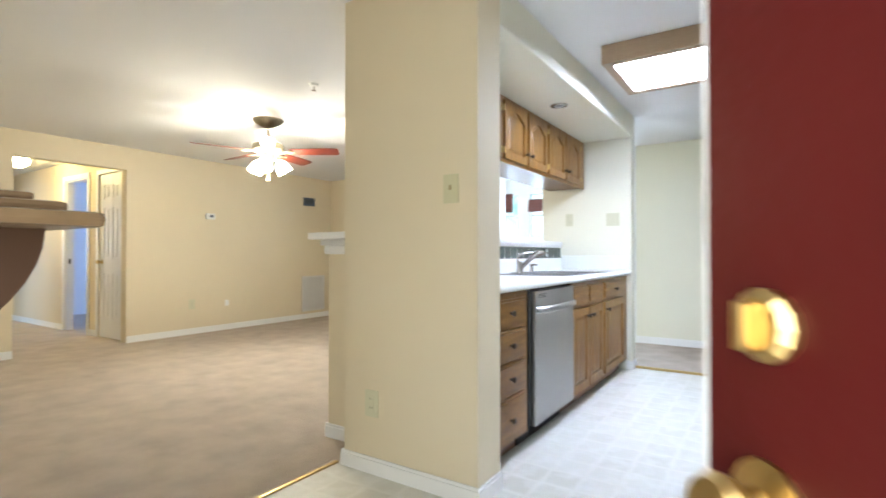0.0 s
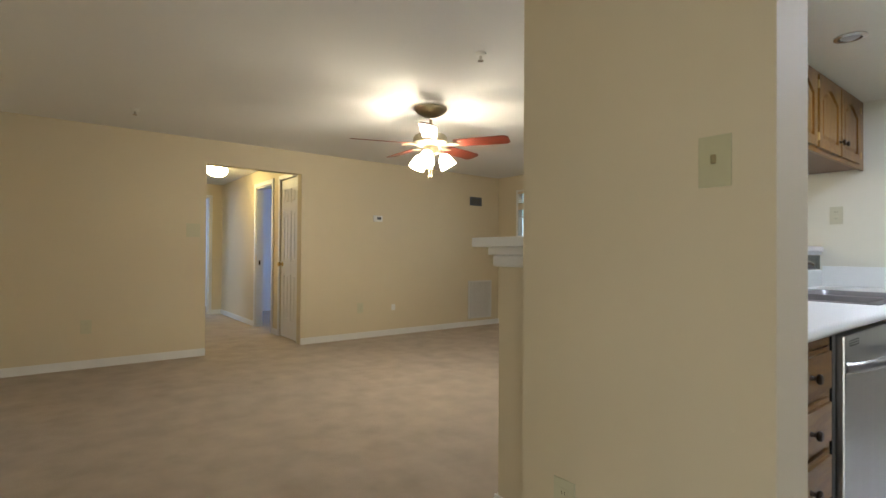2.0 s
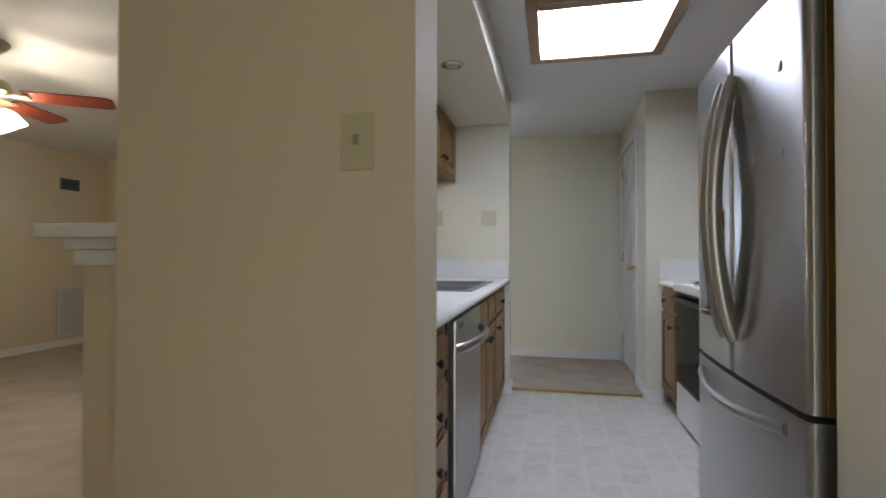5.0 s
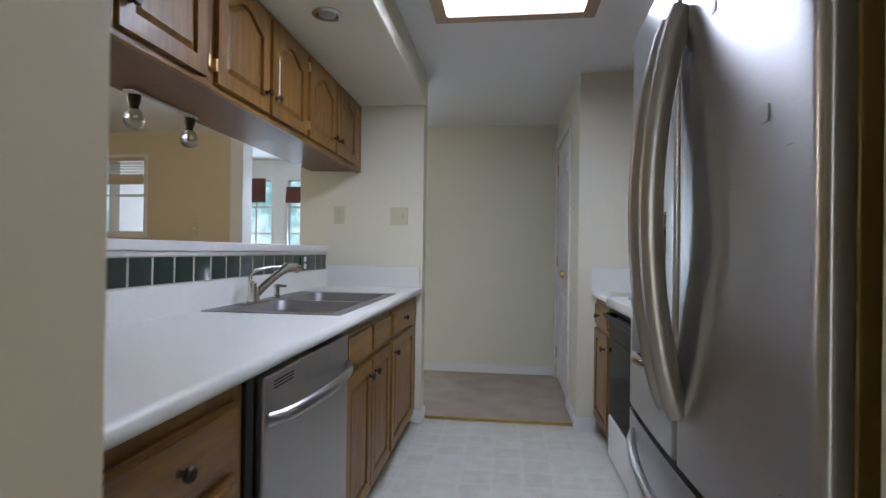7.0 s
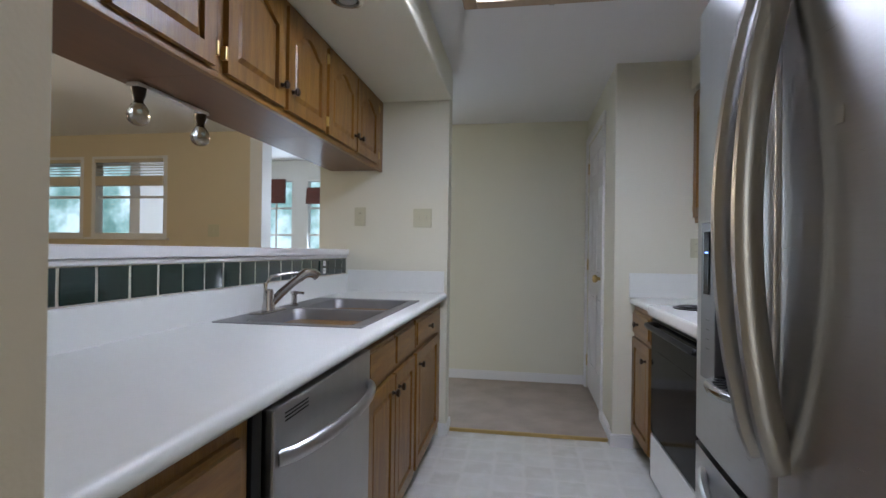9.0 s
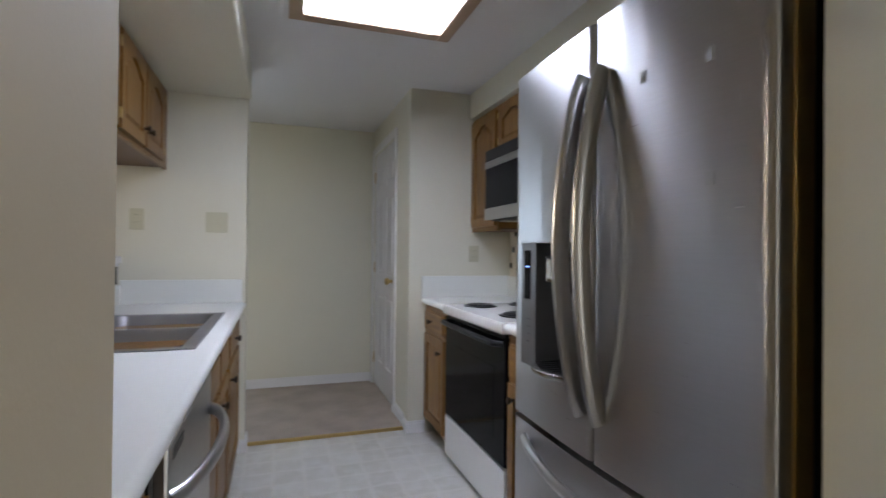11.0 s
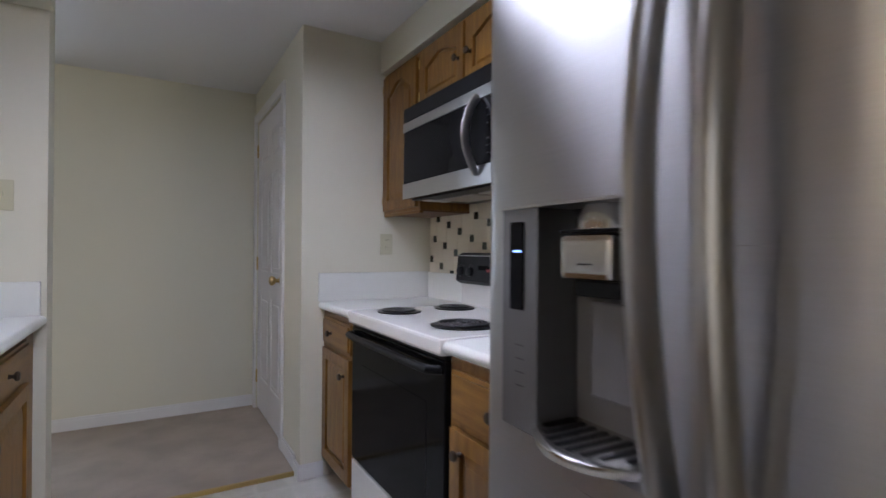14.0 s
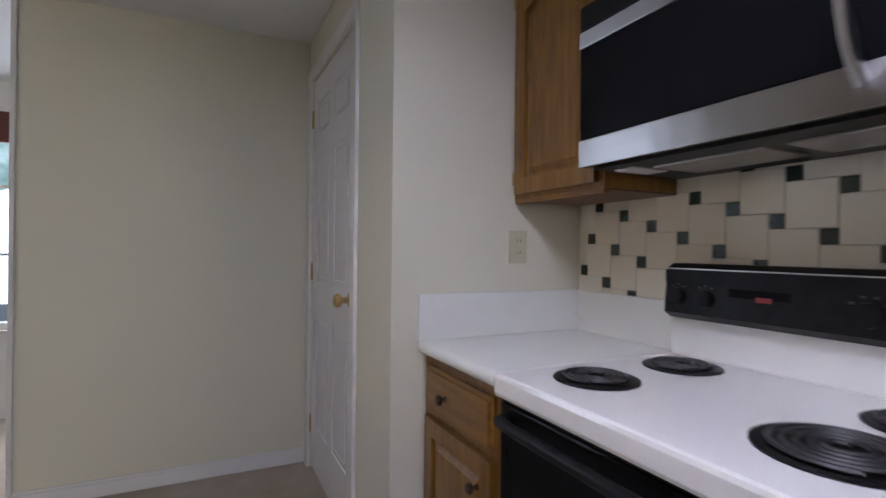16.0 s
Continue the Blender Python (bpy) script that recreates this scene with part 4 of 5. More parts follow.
# electric range
RY0, RY1 = 1.902, 2.702
r = thing("electric_range", (0.75, 2.3, 0), "white electric range with black oven door and four coils", "range")
part("body", box(0.478, 1.03, RY0 + 0.004, RY1 - 0.004, 0.03, 0.835, 0.004), M_ENAMEL, r)
part("cooktop", box(0.428, 1.035, RY0 + 0.002, RY1 - 0.002, 0.84, ZR + 0.004, 0.010), M_ENAMEL, r, "white enamel cooktop")
part("storage_drawer", box(0.447, 0.476, RY0 + 0.006, RY1 - 0.006, 0.035, 0.255, 0.006), M_ENAMEL, r, "white drawer front")
dr = part("oven_door", box(0.447, 0.476, RY0 + 0.006, RY1 - 0.006, 0.265, 0.825, 0.006), M_GLASSBLK, r, "black glass oven door")
part("window", box(0.4455, 0.447, RY0 + 0.12, RY1 - 0.12, 0.36, 0.68), M_GLASSBLK, dr)
part("handle", sweep([(0.449, RY0 + 0.03, 0.795), (0.412, RY0 + 0.055, 0.797), (0.408, RY0 + 0.12, 0.797), (0.408, RY1 - 0.12, 0.797), (0.412, RY1 - 0.055, 0.797), (0.449, RY1 - 0.03, 0.795)], 0.012, 0.014), M_BLACK, dr, "black bar handle", True)
part("top_vent", box(0.450, 0.478, RY0 + 0.01, RY1 - 0.01, 0.827, 0.8395), M_BLACK, r)
part("kick", box(0.50, 1.0, RY0 + 0.01, RY1 - 0.01, 0.0, 0.03), M_BLACK, r)
part("backguard", box(1.0, 1.05, RY0 + 0.01, RY1 - 0.01, ZR + 0.003, 1.03, 0.008), M_ENAMEL, r)
prof = [(0.960, 1.012), (0.985, 0.996), (1.05, 1.004), (1.05, 1.142), (0.995, 1.142), (0.972, 1.128)]
cp = part("control_panel", outline_prism(prof, lambda u, v, dd: Vector((u, RY0 - 0.022 + dd, v)), RY1 - RY0), M_BLACK, r, "black control panel")
part("trim_line", box(0.9705, 0.978, RY0, RY1 - 0.024, 1.127, 1.130), M_STEELV, cp)
for y in (RY0 + 0.055, RY0 + 0.145, RY1 - 0.14, RY1 - 0.06):
    part("knob", lathe([(0.024, 0), (0.022, 0.016), (0.015, 0.018), (0, 0.018)], (0.968, y, 1.055), "-x", 16), M_BLACK, cp, "black dial", True)
    part("mark", box(0.9655, 0.967, y - 0.013, y + 0.013, 1.018, 1.022), M_MARK, cp)
    for k in range(5):
        a = math.pi * (0.15 + 0.175 * k)
        part("mark", box(0.9662, 0.9672, y + 0.032 * math.cos(a) - 0.003, y + 0.032 * math.cos(a) + 0.003, 1.055 + 0.032 * math.sin(a) - 0.002, 1.055 + 0.032 * math.sin(a) + 0.002), M_MARK, cp)
part("display", box(0.9655, 0.967, 2.36, 2.50, 1.035, 1.085), M_GLASSBLK, cp)
part("digits", box(0.9648, 0.9655, 2.40, 2.435, 1.058, 1.070), M_REDMARK, cp, "dim red display")
part("timer_dial", lathe([(0.026, 0), (0.024, 0.014), (0, 0.015)], (0.968, 2.22, 1.055), "-x", 16), M_BLACK, cp, "", True)
for k in range(10):
    a = 2 * math.pi * k / 10
    part("mark", box(0.9662, 0.9672, 2.22 + 0.036 * math.cos(a) - 0.004, 2.22 + 0.036 * math.cos(a) + 0.004, 1.055 + 0.036 * math.sin(a) - 0.0025, 1.055 + 0.036 * math.sin(a) + 0.0025), M_MARK, cp)
for x, y, R in ((0.603, 2.555, 0.080), (0.880, 2.56, 0.078), (0.638, 2.105, 0.104), (0.878, 2.095, 0.080)):
    pan = part("drip_pan", lathe([(R + 0.012, 0.0), (R + 0.012, 0.004), (R + 0.004, 0.006), (R - 0.01, 0.002), (0.02, 0.001), (0, 0.001)], (x, y, ZR + 0.004), n=28), M_BLACK, r, "black drip pan", True)
    turns = 4.6
    n = 90
    spiral = [(x + (0.016 + (R - 0.024) * k / n) * math.cos(2 * math.pi * turns * k / n), y + (0.016 + (R - 0.024) * k / n) * math.sin(2 * math.pi * turns * k / n), ZR + 0.013) for k in range(n + 1)]
    part("coil", sweep(spiral, 0.0055, 0.004, 6), M_COIL, pan, "flat spiral heating coil", True)

# microwave over the range
MX = 0.700
mw = thing("microwave", (0.9, 2.32, 1.385), "stainless and black over-the-range microwave with curved handle", "microwave")
MY0, MY1 = 1.934, 2.730
part("case", box(0.735, XE - 0.002, MY0, MY1, 1.395, 1.800, 0.003), M_BLACK, mw)
part("vent_grille", box(MX, 0.734, MY0, MY1, 1.737, 1.800, 0.004), M_BLACK, mw, "black top grille")
dp = part("front", box(MX + 0.002, 0.734, MY0, MY1, 1.388, 1.735, 0.004), M_GLASSBLK, mw, "black glass front")
part("upper_band", box(MX - 0.003, MX + 0.004, MY0 + 0.001, MY1 - 0.001, 1.692, 1.733, 0.002), M_STEEL, dp, "stainless band")
part("lower_band", box(MX - 0.003, MX + 0.004, MY0 + 0.001, MY1 - 0.001, 1.386, 1.455, 0.002), M_STEEL, dp, "stainless band")
part("window", box(MX - 0.0005, MX + 0.003, 2.17, MY1 - 0.02, 1.459, 1.688, 0.0), M_GLASSBLK, dp)
hp = [(MX - 0.004 - 0.055 * math.sin(math.pi * k / 12) ** 0.8, 2.115, 1.425 + 0.275 * k / 12) for k in range(13)]
part("handle", sweep(hp, 0.016, 0.010, up=(0, 1, 0)), M_STEELV, mw, "curved steel handle", True)
for a in range(7):
    for b in range(4):
        if (a * 7 + b * 3) % 5:
            part("key", box(MX - 0.0004, MX + 0.0025, 1.965 + b * 0.03, 1.975 + b * 0.03, 1.49 + a * 0.026, 1.495 + a * 0.026), M_MARK, dp)
part("label", box(MX - 0.001, MX + 0.0025, 1.962, 1.975, 1.56, 1.575), M_MARK, dp)
part("label", box(MX - 0.001, MX + 0.0, MY0 + 0.004, MY0 + 0.02, 1.757, 1.785), M_LABEL, dp)
part("underside", box(0.74, XE - 0.01, MY0 + 0.01, MY1 - 0.01, 1.383, 1.3945, 0.003), M_BLACK, mw)
for y0, y1 in ((2.02, 2.29), (2.33, 2.60)):
    part("grease_filter", box(0.82, 0.98, y0, y1, 1.378, 1.3835, 0.002), M_STEEL, mw, "mesh grease filter")
for y in (1.975, 2.655):
    part("lamp_cover", box(0.78, 0.90, y - 0.032, y + 0.032, 1.379, 1.3835, 0.002), M_WPLATE, mw, "white lamp cover")

# range wall cabinets
XV = 0.790
GV = "oak wall cabinets round the microwave"
c = thing("wall_cabinet", (0.93, 2.93, 1.33), "tall oak wall cabinet beside the microwave", "cabinet", GV)
part("body", box(XV, XE - 0.002, 2.732, 3.153, 1.345, 2.094), M_OAK, c)
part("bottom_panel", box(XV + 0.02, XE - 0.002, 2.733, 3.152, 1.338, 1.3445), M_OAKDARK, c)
part("front_rail", box(XV, XV + 0.019, 2.733, 3.152, 1.33, 1.3445, 0.002), M_OAKH, c)
cabinet_door(c, west_face(XV, 2.752, 1.36), 0.38, 0.71, True, hinge=0.388)
c = thing("wall_cabinet", (0.93, 2.31, 1.802), "low two-door oak wall cabinet above the microwave", "cabinet", GV)
part("body", box(XV, XE - 0.002, 1.927, 2.731, 1.802, 2.094), M_OAK, c)
cabinet_door(c, west_face(XV, 2.335, 1.815), 0.372, 0.262, True, knob=(0.035, 0.12), hinge=0.384)
cabinet_door(c, west_face(XV, 1.95, 1.815), 0.368, 0.262, True, knob=(0.33, 0.12), hinge=-0.012)
c = thing("wall_cabinet", (0.93, 1.73, 1.33), "oak wall cabinet between microwave and fridge", "cabinet", GV)
part("body", box(XV, XE - 0.002, 1.42, 1.923, 1.345, 2.094), M_OAK, c)
part("front_rail", box(XV, XE - 0.002, 1.421, 1.922, 1.33, 1.3445, 0.002), M_OAKH, c)
cabinet_door(c, west_face(XV, 1.44, 1.36), 0.45, 0.71, True, knob=(0.415, 0.07))

# ---------- fridge ----------
FX = 0.218
fr = thing("refrigerator", (0.6, 0.97, 0), "stainless steel french-door refrigerator with dispenser and curved handles", "refrigerator")
FY0, FYM, FY1 = 0.528, 0.968, 1.398
ZS, ZTOP = 0.702, 1.738       # drawer line and top of the doors
part("cabinet", box(0.322, 1.0, FY0 + 0.006, FY1 - 0.006, 0.04, 1.725, 0.004), M_BLACK, fr, "dark cabinet body")
part("base_grille", box(0.34, 0.95, FY0 + 0.01, FY1 - 0.01, 0.0, 0.04), M_BLACK, fr)


def skin(y):
    """Plan of the bowed front at y."""
    s = (y - FY0) / (FY1 - FY0)
    return FX + 0.016 * (2 * s - 1) ** 2


def bowed(y0, y1, z0, z1, hole=None):
    """A door skin that bows out a little in plan; hole leaves an open rectangle."""
    bm = bmesh.new()
    near = [0.002, 0.005, 0.009, 0.014, 0.02]
    ys = sorted(set([y0 + (y1 - y0) * k / 14 for k in range(15)] + [y0 + k for k in near] + [y1 - k for k in near] + ([hole[0], hole[1]] if hole else [])))
    zs = sorted({z0, z1, *([hole[2], hole[3]] if hole else [])})

    def depth(y):
        e = min(1.0, min(y - y0, y1 - y) / 0.018)
        return skin(y) + 0.014 * (1 - math.sqrt(max(0.0, 1 - (1 - e) ** 2)))

    g = {(i, j): bm.verts.new((depth(y), y, z)) for i, y in enumerate(ys) for j, z in enumerate(zs)}
    for i in range(len(ys) - 1):
        for j in range(len(zs) - 1):
            if hole and hole[0] - 1e-6 < (ys[i] + ys[i + 1]) / 2 < hole[1] and hole[2] < (zs[j] + zs[j + 1]) / 2 < hole[3]:
                continue
            bm.faces.new((g[i, j], g[i + 1, j], g[i + 1, j + 1], g[i, j + 1]))
    ex = bmesh.ops.extrude_edge_only(bm, edges=[e for e in bm.edges if len(e.link_faces) == 1])
    for v in ex["geom"]:
        if isinstance(v, bmesh.types.BMVert):
            v.co.x = 0.315
    return bm


DH = (1.036, 1.342, 0.858, 1.225)
part("door", bowed(FY0, FYM - 0.003, ZS, ZTOP), M_STEEL, fr, "brushed steel door", True)
ld = part("door", bowed(FYM + 0.003, FY1, ZS, ZTOP, DH), M_STEEL, fr, "brushed steel door with dispenser", True)
part("freezer_drawer", bowed(FY0, FY1, 0.06, ZS - 0.017), M_STEEL, fr, "brushed steel drawer", True)
part("door_edge", box(0.270, 0.312, FY0 - 0.006, FY0 - 0.001, ZS, ZTOP - 0.002, 0.002), M_BRASS, fr, "warm metal door edge")
for y in (FY0 + 0.06, FY1 - 0.06):
    part("hinge_cover", box(0.30, 0.42, y - 0.03, y + 0.03, 1.7505, 1.775, 0.006), M_BLACK, fr)
# dispenser: display strip, deep cavity, spout block, paddle and tray
part("dispenser_back", box(0.314, 0.3215, DH[0] + 0.002, DH[1] - 0.002, DH[2] + 0.002, DH[3] - 0.002), M_RECESS, ld, "grey recessed dispenser back")
part("bezel", box(skin(1.2) + 0.004, 0.314, 1.252, DH[1] - 0.001, DH[2] + 0.001, DH[3] - 0.001, 0.002), M_BEZEL, ld, "dark satin display surround")
part("display", box(skin(1.2) + 0.001, skin(1.2) + 0.004, 1.284, 1.318, 1.055, 1.200, 0.001), M_GLASSBLK, ld, "dark touch display")
part("light", box(skin(1.2) + 0.0002, skin(1.2) + 0.001, 1.288, 1.308, 1.153, 1.150), M_BLUELED, ld, "small blue light")
for k in range(4):
    part("icon", box(skin(1.2) + 0.0032, skin(1.2) + 0.0044, 1.284, 1.304, 0.93 + k * 0.022, 0.9315 + k * 0.022), M_MARK, ld)
part("top_edge", box(skin(1.2) - 0.001, 0.30, DH[0], DH[1], DH[3] - 0.004, DH[3], 0.001), M_STEELV, ld)
part("spout_block", box(0.226, 0.312, 1.104, 1.202, 1.111, 1.177, 0.010), M_CHROME, ld, "silver spout block")
part("spout_mark", box(0.2252, 0.2262, 1.140, 1.165, 1.133, 1.135), M_MARK, ld)
part("spout_seal", box(0.232, 0.312, 1.096, 1.208, 1.1785, 1.184, 0.002), M_BLACK, ld)
part("spout_top", lathe([(0.048, 0), (0.046, 0.014), (0.036, 0.034), (0.034, 0.038)], (0.276, 1.153, 1.184), n=18), M_CHROME, ld, "", True)
part("spout_neck", box(0.25, 0.312, 1.109, 1.197, 1.085, 1.1105, 0.004), M_BLACK, ld)
part("paddle", box(0.285, 0.296, 1.109, 1.197, 0.93, 1.075, 0.004), M_RECESS, ld, "grey paddle")
part("tray", lathe([(0.112, 0), (0.116, 0.008), (0.116, 0.014), (0.108, 0.018), (0.0, 0.017)], (0.298, 1.165, DH[2] + 0.002), n=32), M_CHROME, ld, "curved drip tray", True)
for k in range(8):
    y = 1.085 + k * 0.023
    reach = math.sqrt(max(0.0, 0.100 ** 2 - (y - 1.165) ** 2))
    part("slot", box(0.298 - reach, 0.300, y - 0.005, y + 0.005, DH[2] + 0.0195, DH[2] + 0.021), M_BLACK, ld)


def bow_handle(y, lean):
    pts = []
    for k in range(25):
        s = k / 24
        pts.append((FX - 0.004 - 0.060 * math.sin(math.pi * s) ** 0.75, y + lean * 0.012 * math.sin(math.pi * s), 0.808 + 0.806 * s))
    return sweep(pts, 0.024, 0.013, 12, up=(0, 1, 0))


part("handle", bow_handle(FYM - 0.042, -0.4), M_STEELV, fr, "long curved door handle", True)
part("handle", bow_handle(FYM + 0.030, 0.6), M_STEELV, fr, "long curved door handle", True)
pts = [(FX + 0.006 - 0.048 * math.sin(math.pi * k / 20) ** 0.7, FY0 + 0.09 + (FY1 - FY0 - 0.18) * k / 20, 0.640 - 0.025 * math.sin(math.pi * k / 20)) for k in range(21)]
part("handle", sweep(pts, 0.012, 0.016), M_STEELV, fr, "curved drawer handle", True)
for y, z in ((0.645, 1.543), (0.642, 1.325), (0.806, 1.336), (0.803, 1.555)):
    part("sticker", box(skin(y) - 0.0012, skin(y) + 0.003, y - 0.009, y + 0.009, z - 0.012, z + 0.012, 0.0), M_STICKER, fr, "small square adhesive pad")
# added near-black sheet: gap shade put into colour over the cream alcove wall
wall("alcove_panel", 0.34, XE, 0.4785, 0.50, "near-black panel painted as the shade in the fridge alcove gap", M_GAP, z1=1.9)

# ---------- ceiling fixtures ----------
kl = thing("kitchen_light", (-0.1, 1.75, 2.16), "square fluorescent ceiling light in a wooden frame, lit", "ceiling light")
LX0, LX1, LY0, LY1 = -0.452, 0.255, 1.462, 2.152
for a, b, c, d in ((LX0, LX0 + 0.058, LY0, LY1), (LX1 - 0.058, LX1, LY0, LY1), (LX0 + 0.058, LX1 - 0.058, LY0, LY0 + 0.06), (LX0 + 0.058, LX1 - 0.058, LY1 - 0.06, LY1)):
    part("frame", box(a, b, c, d, 2.165, H, 0.006), M_LIGHTOAK, kl, "bleached oak frame")
part("diffuser", box(LX0 + 0.059, LX1 - 0.059, LY0 + 0.061, LY1 - 0.061, 2.172, 2.19, 0.004), M_LENS, kl, "glowing white diffuser")

cn = thing("recessed_light", (-0.855, 1.845, 2.085), "small round recessed soffit light, unlit", "recessed light")
part("trim_ring", lathe([(0.062, 0), (0.062, 0.006), (0.045, 0.010), (0.042, 0.0)], (-0.855, 1.845, 2.085), "-z", 24), M_CHROME, cn, "", True)
part("bulb", lathe([(0.036, 0), (0.034, 0.004), (0.02, 0.012), (0, 0.014)], (-0.855, 1.845, 2.084), "-z", 18), M_STICKER, cn, "", True)


def sprinkler(x, y, z=H):
    s = thing("fire_sprinkler", (x, y, z - 0.05), "small white ceiling fire sprinkler", "sprinkler", "ceiling sprinklers")
    part("cup", lathe([(0.034, 0), (0.032, 0.012), (0.016, 0.018), (0, 0.018)], (x, y, z), "-z", 16), M_WPLATE, s, "", True)
    part("arm", lathe([(0.008, 0.018), (0.008, 0.045), (0, 0.045)], (x, y, z), "-z", 8), M_CHROME, s)
    part("deflector", lathe([(0.018, 0.045), (0.018, 0.048), (0, 0.048)], (x, y, z), "-z", 12), M_CHROME, s)


sprinkler(-0.083, 2.275)
sprinkler(-2.40, 0.98)
sprinkler(-5.08, -0.50)

# ceiling fan with lights
FXC, FYC = -3.50, 1.42
fan = thing("ceiling_fan", (FXC, FYC, 1.75), "brass and cream ceiling fan with mahogany blades and lit glass shades", "ceiling fan")
M_FANMETAL = material("cream_brass_fan_metal", (0.36, 0.31, 0.21), 0.35, 0.7, second=(0.28, 0.24, 0.16), scale=10)
part("canopy", lathe([(0.135, 0), (0.135, 0.010), (0.115, 0.035), (0.06, 0.065), (0.018, 0.075)], (FXC, FYC, H), "-z", 24), M_FANMETAL, fan, "", True)
HF = H - 0.03
part("downrod", lathe([(0.013, 0.06), (0.013, 0.17)], (FXC, FYC, HF), "-z", 12), M_FANMETAL, fan, "", True)
part("motor", lathe([(0.03, 0.155), (0.06, 0.165), (0.13, 0.195), (0.145, 0.22), (0.145, 0.255), (0.12, 0.275), (0.08, 0.285)], (FXC, FYC, HF), "-z", 28), M_FANMETAL, fan, "", True)
part("switch_housing", lathe([(0.06, 0.285), (0.065, 0.30), (0.06, 0.345), (0.035, 0.36), (0, 0.362)], (FXC, FYC, HF), "-z", 20), M_FANMETAL, fan, "", True)
for k in range(5):
    ang = radians(33.5 + 72 * k)
    m = Matrix.Translation((FXC, FYC, HF - 0.275)) @ Matrix.Rotation(ang, 4, "Z")
    bm = outline_prism([(0.08, -0.02), (0.14, -0.014), (0.20, -0.045), (0.235, -0.04), (0.235, 0.04), (0.20, 0.045), (0.14, 0.014), (0.08, 0.02)],
                       lambda u, v, d: m @ Vector((u, v, -0.004 + d)), 0.008)
    part("blade_iron", bm, M_FANMETAL, fan)
    bm = outline_prism([(0.205, -0.055), (0.45, -0.066), (0.625, -0.068), (0.655, -0.045), (0.655, 0.045), (0.625, 0.068), (0.45, 0.066), (0.205, 0.055)],
                       lambda u, v, d: m @ Matrix.Rotation(radians(-13), 4, "X") @ Vector((u, v, 0.006 + d)), 0.007)
    part("blade", bm, M_BLADE, fan, "mahogany blade")
for k in range(3):
    ang = radians(70 + 120 * k)
    dx, dy = math.cos(ang), math.sin(ang)
    arm = [(FXC + dx * 0.04, FYC + dy * 0.04, HF - 0.335), (FXC + dx * 0.08, FYC + dy * 0.08, HF - 0.33), (FXC + dx * 0.105, FYC + dy * 0.105, HF - 0.345)]
    ap = part("lamp_arm", sweep(arm, 0.009), M_FANMETAL, fan, "", True)
    bm = lathe([(0.022, 0), (0.045, 0.025), (0.060, 0.07), (0.070, 0.115), (0.066, 0.118), (0.0, 0.10)], (0, 0, 0), "-z", 20)
    tilt = Matrix.Translation((FXC + dx * 0.10, FYC + dy * 0.10, HF - 0.345)) @ Matrix.Rotation(ang, 4, "Z") @ Matrix.Rotation(radians(-32), 4, "Y")
    bmesh.ops.transform(bm, matrix=tilt, verts=bm.verts)
    part("shade", bm, M_SHADE, ap, "glowing frosted glass shade", True)
    bulb = new("fan_bulb", bpy.data.lights.new("fan_bulb", "POINT"))
    bulb.data.energy, bulb.data.color, bulb.data.shadow_soft_size = 17.0, (1.0, 0.84, 0.63), 0.025
    bulb.matrix_basis = Matrix.Translation(tilt @ Vector((0, 0, -0.06)))
for dx in (-0.018, 0.018):
    part("pull_chain", sweep([(FXC + dx, FYC, HF - 0.36), (FXC + dx, FYC, HF - 0.52)], 0.003, n=6), M_FANMETAL, fan)
    part("chain_pull", lathe([(0.004, 0), (0.009, 0.008), (0.008, 0.022), (0, 0.026)], (FXC + dx, FYC, HF - 0.515), "-z", 10), M_FANMETAL, fan, "", True)

hl = thing("hall_light", (-7.52, 0.72, 2.12), "round lit glass ceiling light in the hall", "ceiling light")
part("base", lathe([(0.15, 0), (0.15, 0.02), (0.13, 0.03)], (-7.52, 0.72, H), "-z", 24), M_CHROME, hl, "", True)
part("glass", lathe([(0.125, 0.03), (0.14, 0.06), (0.125, 0.11), (0.08, 0.145), (0, 0.155)], (-7.52, 0.72, H), "-z", 24), M_HALLGLOW, hl, "glowing glass bowl", True)

# ---------- living room wall fixtures ----------
th = thing("thermostat", (XW, 2.305, 1.50), "small white thermostat with grey display", "thermostat")
part("case", box(XW, XW + 0.028, 2.24, 2.37, 1.50, 1.58, 0.006), M_WPLATE, th)
part("display", box(XW + 0.028, XW + 0.030, 2.285, 2.345, 1.525, 1.56), M_PANEL, th)


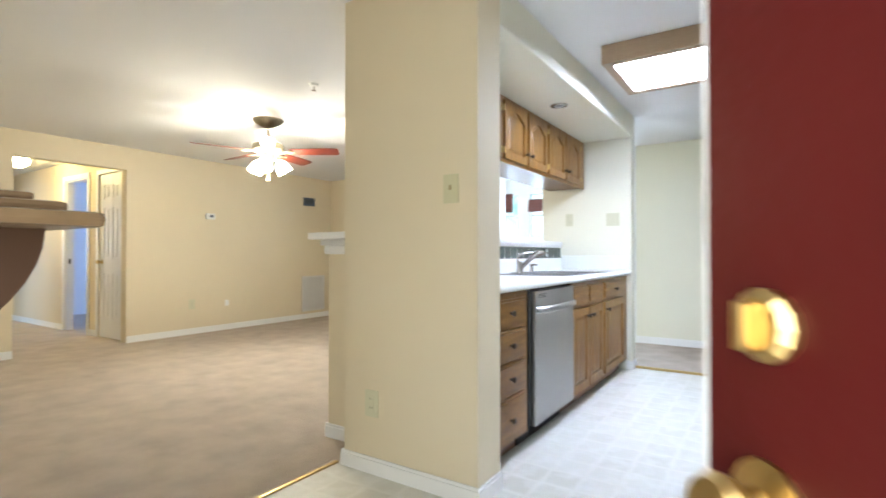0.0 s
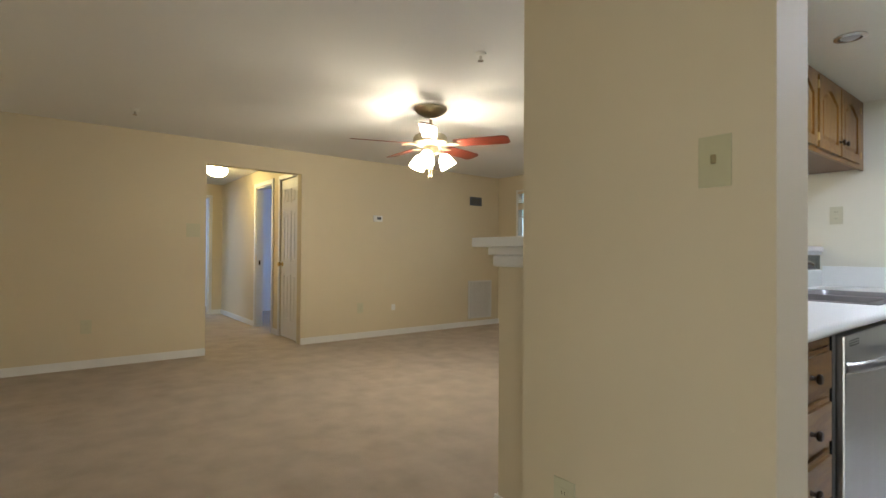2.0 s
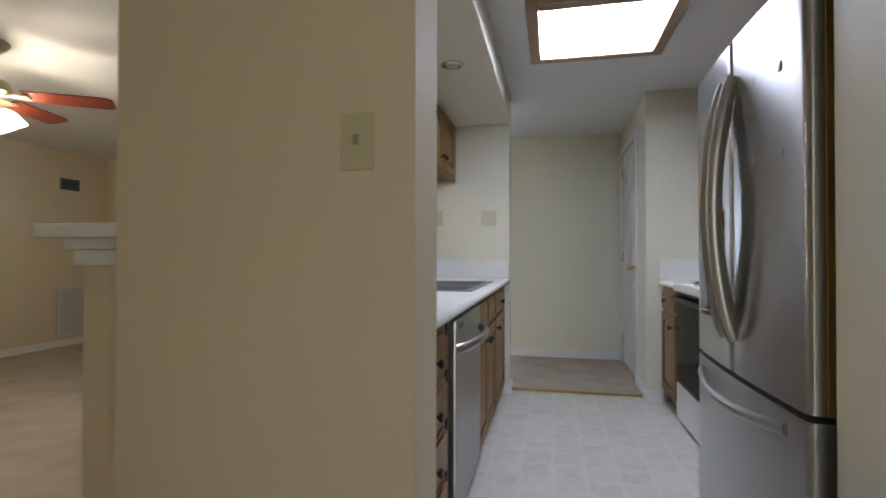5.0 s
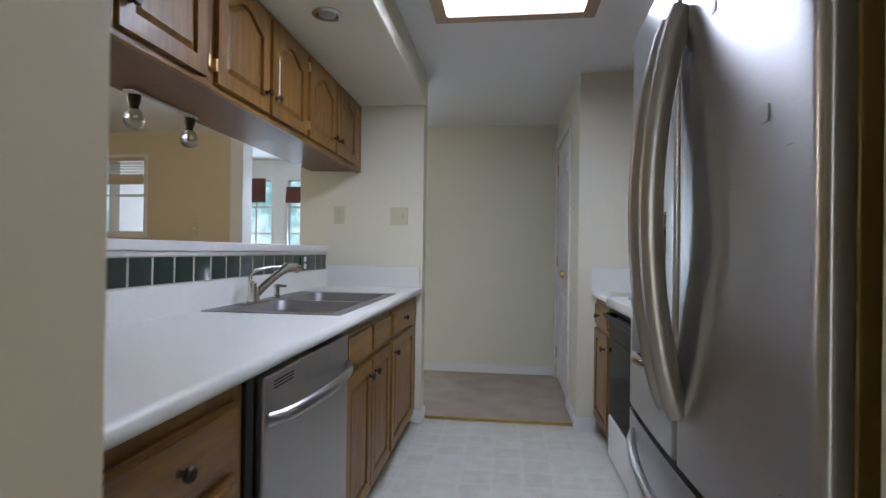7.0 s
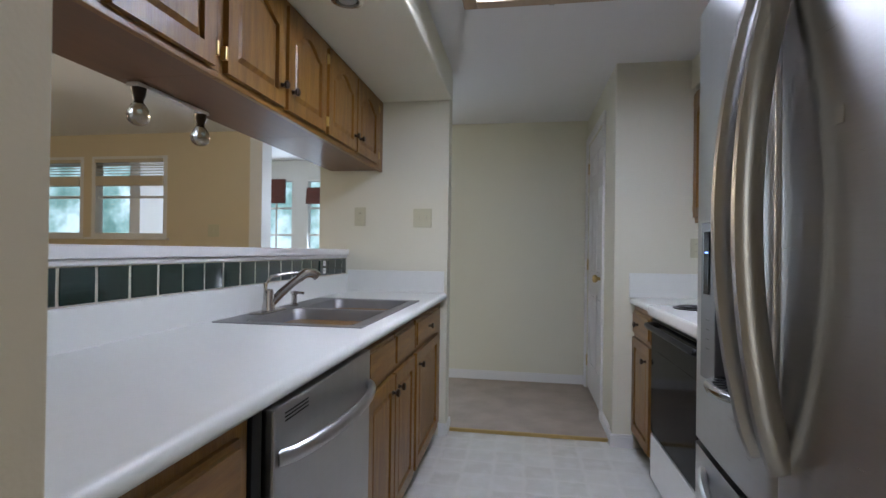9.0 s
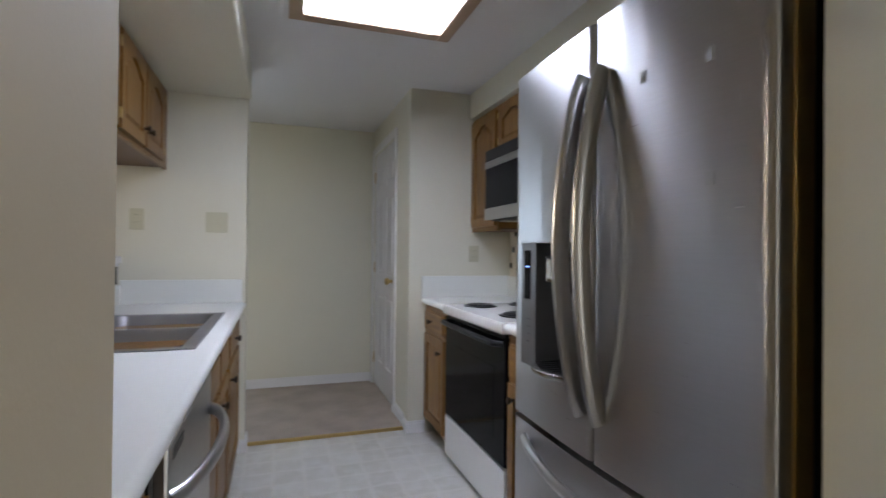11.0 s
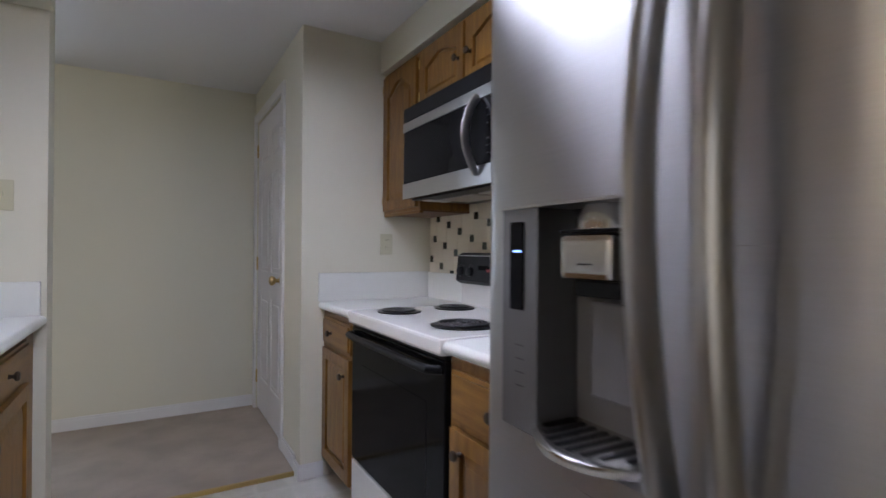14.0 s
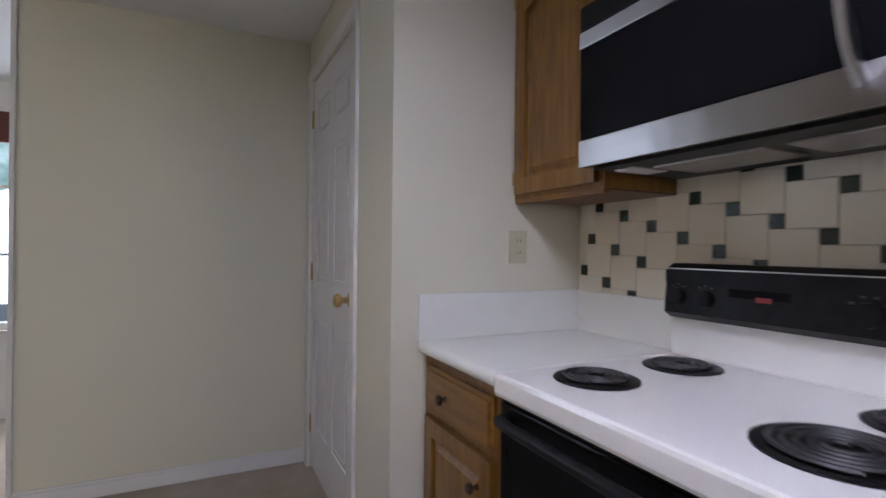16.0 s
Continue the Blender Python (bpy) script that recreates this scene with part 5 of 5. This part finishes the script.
def louvre(name, y0, y1, z0, z1, n, label, upright, mat, back):
    g = thing(name, (XW, (y0 + y1) / 2, z0), label, "vent")
    part("backing", box(XW, XW + 0.004, y0, y1, z0, z1), back, g)
    for a, b, c, d in ((y0, y0 + 0.022, z0, z1), (y1 - 0.022, y1, z0, z1), (y0 + 0.022, y1 - 0.022, z0, z0 + 0.022), (y0 + 0.022, y1 - 0.022, z1 - 0.022, z1)):
        part("frame", box(XW, XW + 0.014, a, b, c, d, 0.002), mat, g)
    for k in range(n):
        s = (k + 0.5) / n
        if upright:
            y = y0 + 0.022 + (y1 - y0 - 0.044) * s
            part("slat", box(XW + 0.004, XW + 0.012, y - 0.0075, y + 0.0075, z0 + 0.022, z1 - 0.022), mat, g)
        else:
            z = z0 + 0.022 + (z1 - z0 - 0.044) * s
            part("slat", box(XW + 0.004, XW + 0.012, y0 + 0.022, y1 - 0.022, z - 0.004, z + 0.004), mat, g)


louvre("return_grille", 3.875, 4.345, 0.115, 0.683, 17, "large white metal return-air grille low on the wall", True, M_GRILLE, M_DARK)
louvre("supply_vent", 3.90, 4.13, 1.82, 1.95, 5, "small dark supply vent high on the wall", False, M_PANEL, M_DARK)

# ---------- tiles behind the range ----------
bt = thing("backsplash_range", (XE, 2.3, 1.0), "cream glazed tiles with small dark green squares in stepped rows", "backsplash", kind="structure")
part("grout", box(XE - 0.006, XE - 0.0005, 1.42, 3.136, 0.99, 1.56), M_GROUT, bt)
A0, B0 = 0.1113, 0.038
U0, V0 = -(2.711) - (A0 + B0 / 2), 1.213 - (A0 - B0 / 2)
lim = (-3.136, -1.42, 0.99, 1.56)
shared = {}


def tile(u0, u1, v0, v1, mat, proud):
    u0, u1, v0, v1 = max(u0, lim[0]) + 0.001, min(u1, lim[1]) - 0.001, max(v0, lim[2]) + 0.001, min(v1, lim[3]) - 0.001
    if u1 - u0 < 0.006 or v1 - v0 < 0.006:
        return
    key = (round(u1 - u0, 4), round(v1 - v0, 4), mat.name)
    if key not in shared:
        bm = box(-proud, 0.0, -(u1 - u0) / 2, (u1 - u0) / 2, -(v1 - v0) / 2, (v1 - v0) / 2, 0.0012, seg=1)
        shared[key] = finish("tile", bm, mat)
    t = new("tile", shared[key])
    t.parent = bt
    t.location = Vector((XE - 0.006, -(u0 + u1) / 2, (v0 + v1) / 2)) - ORIGIN[bt]


for i in range(-16, 18):
    for j in range(-8, 12):
        u, v = U0 + i * A0 + j * B0, V0 - i * B0 + j * A0
        tile(u, u + A0, v, v + A0, M_TILE, 0.004)
        tile(u + A0, u + A0 + B0, v + A0 - B0, v + A0, M_GREEN, 0.004)
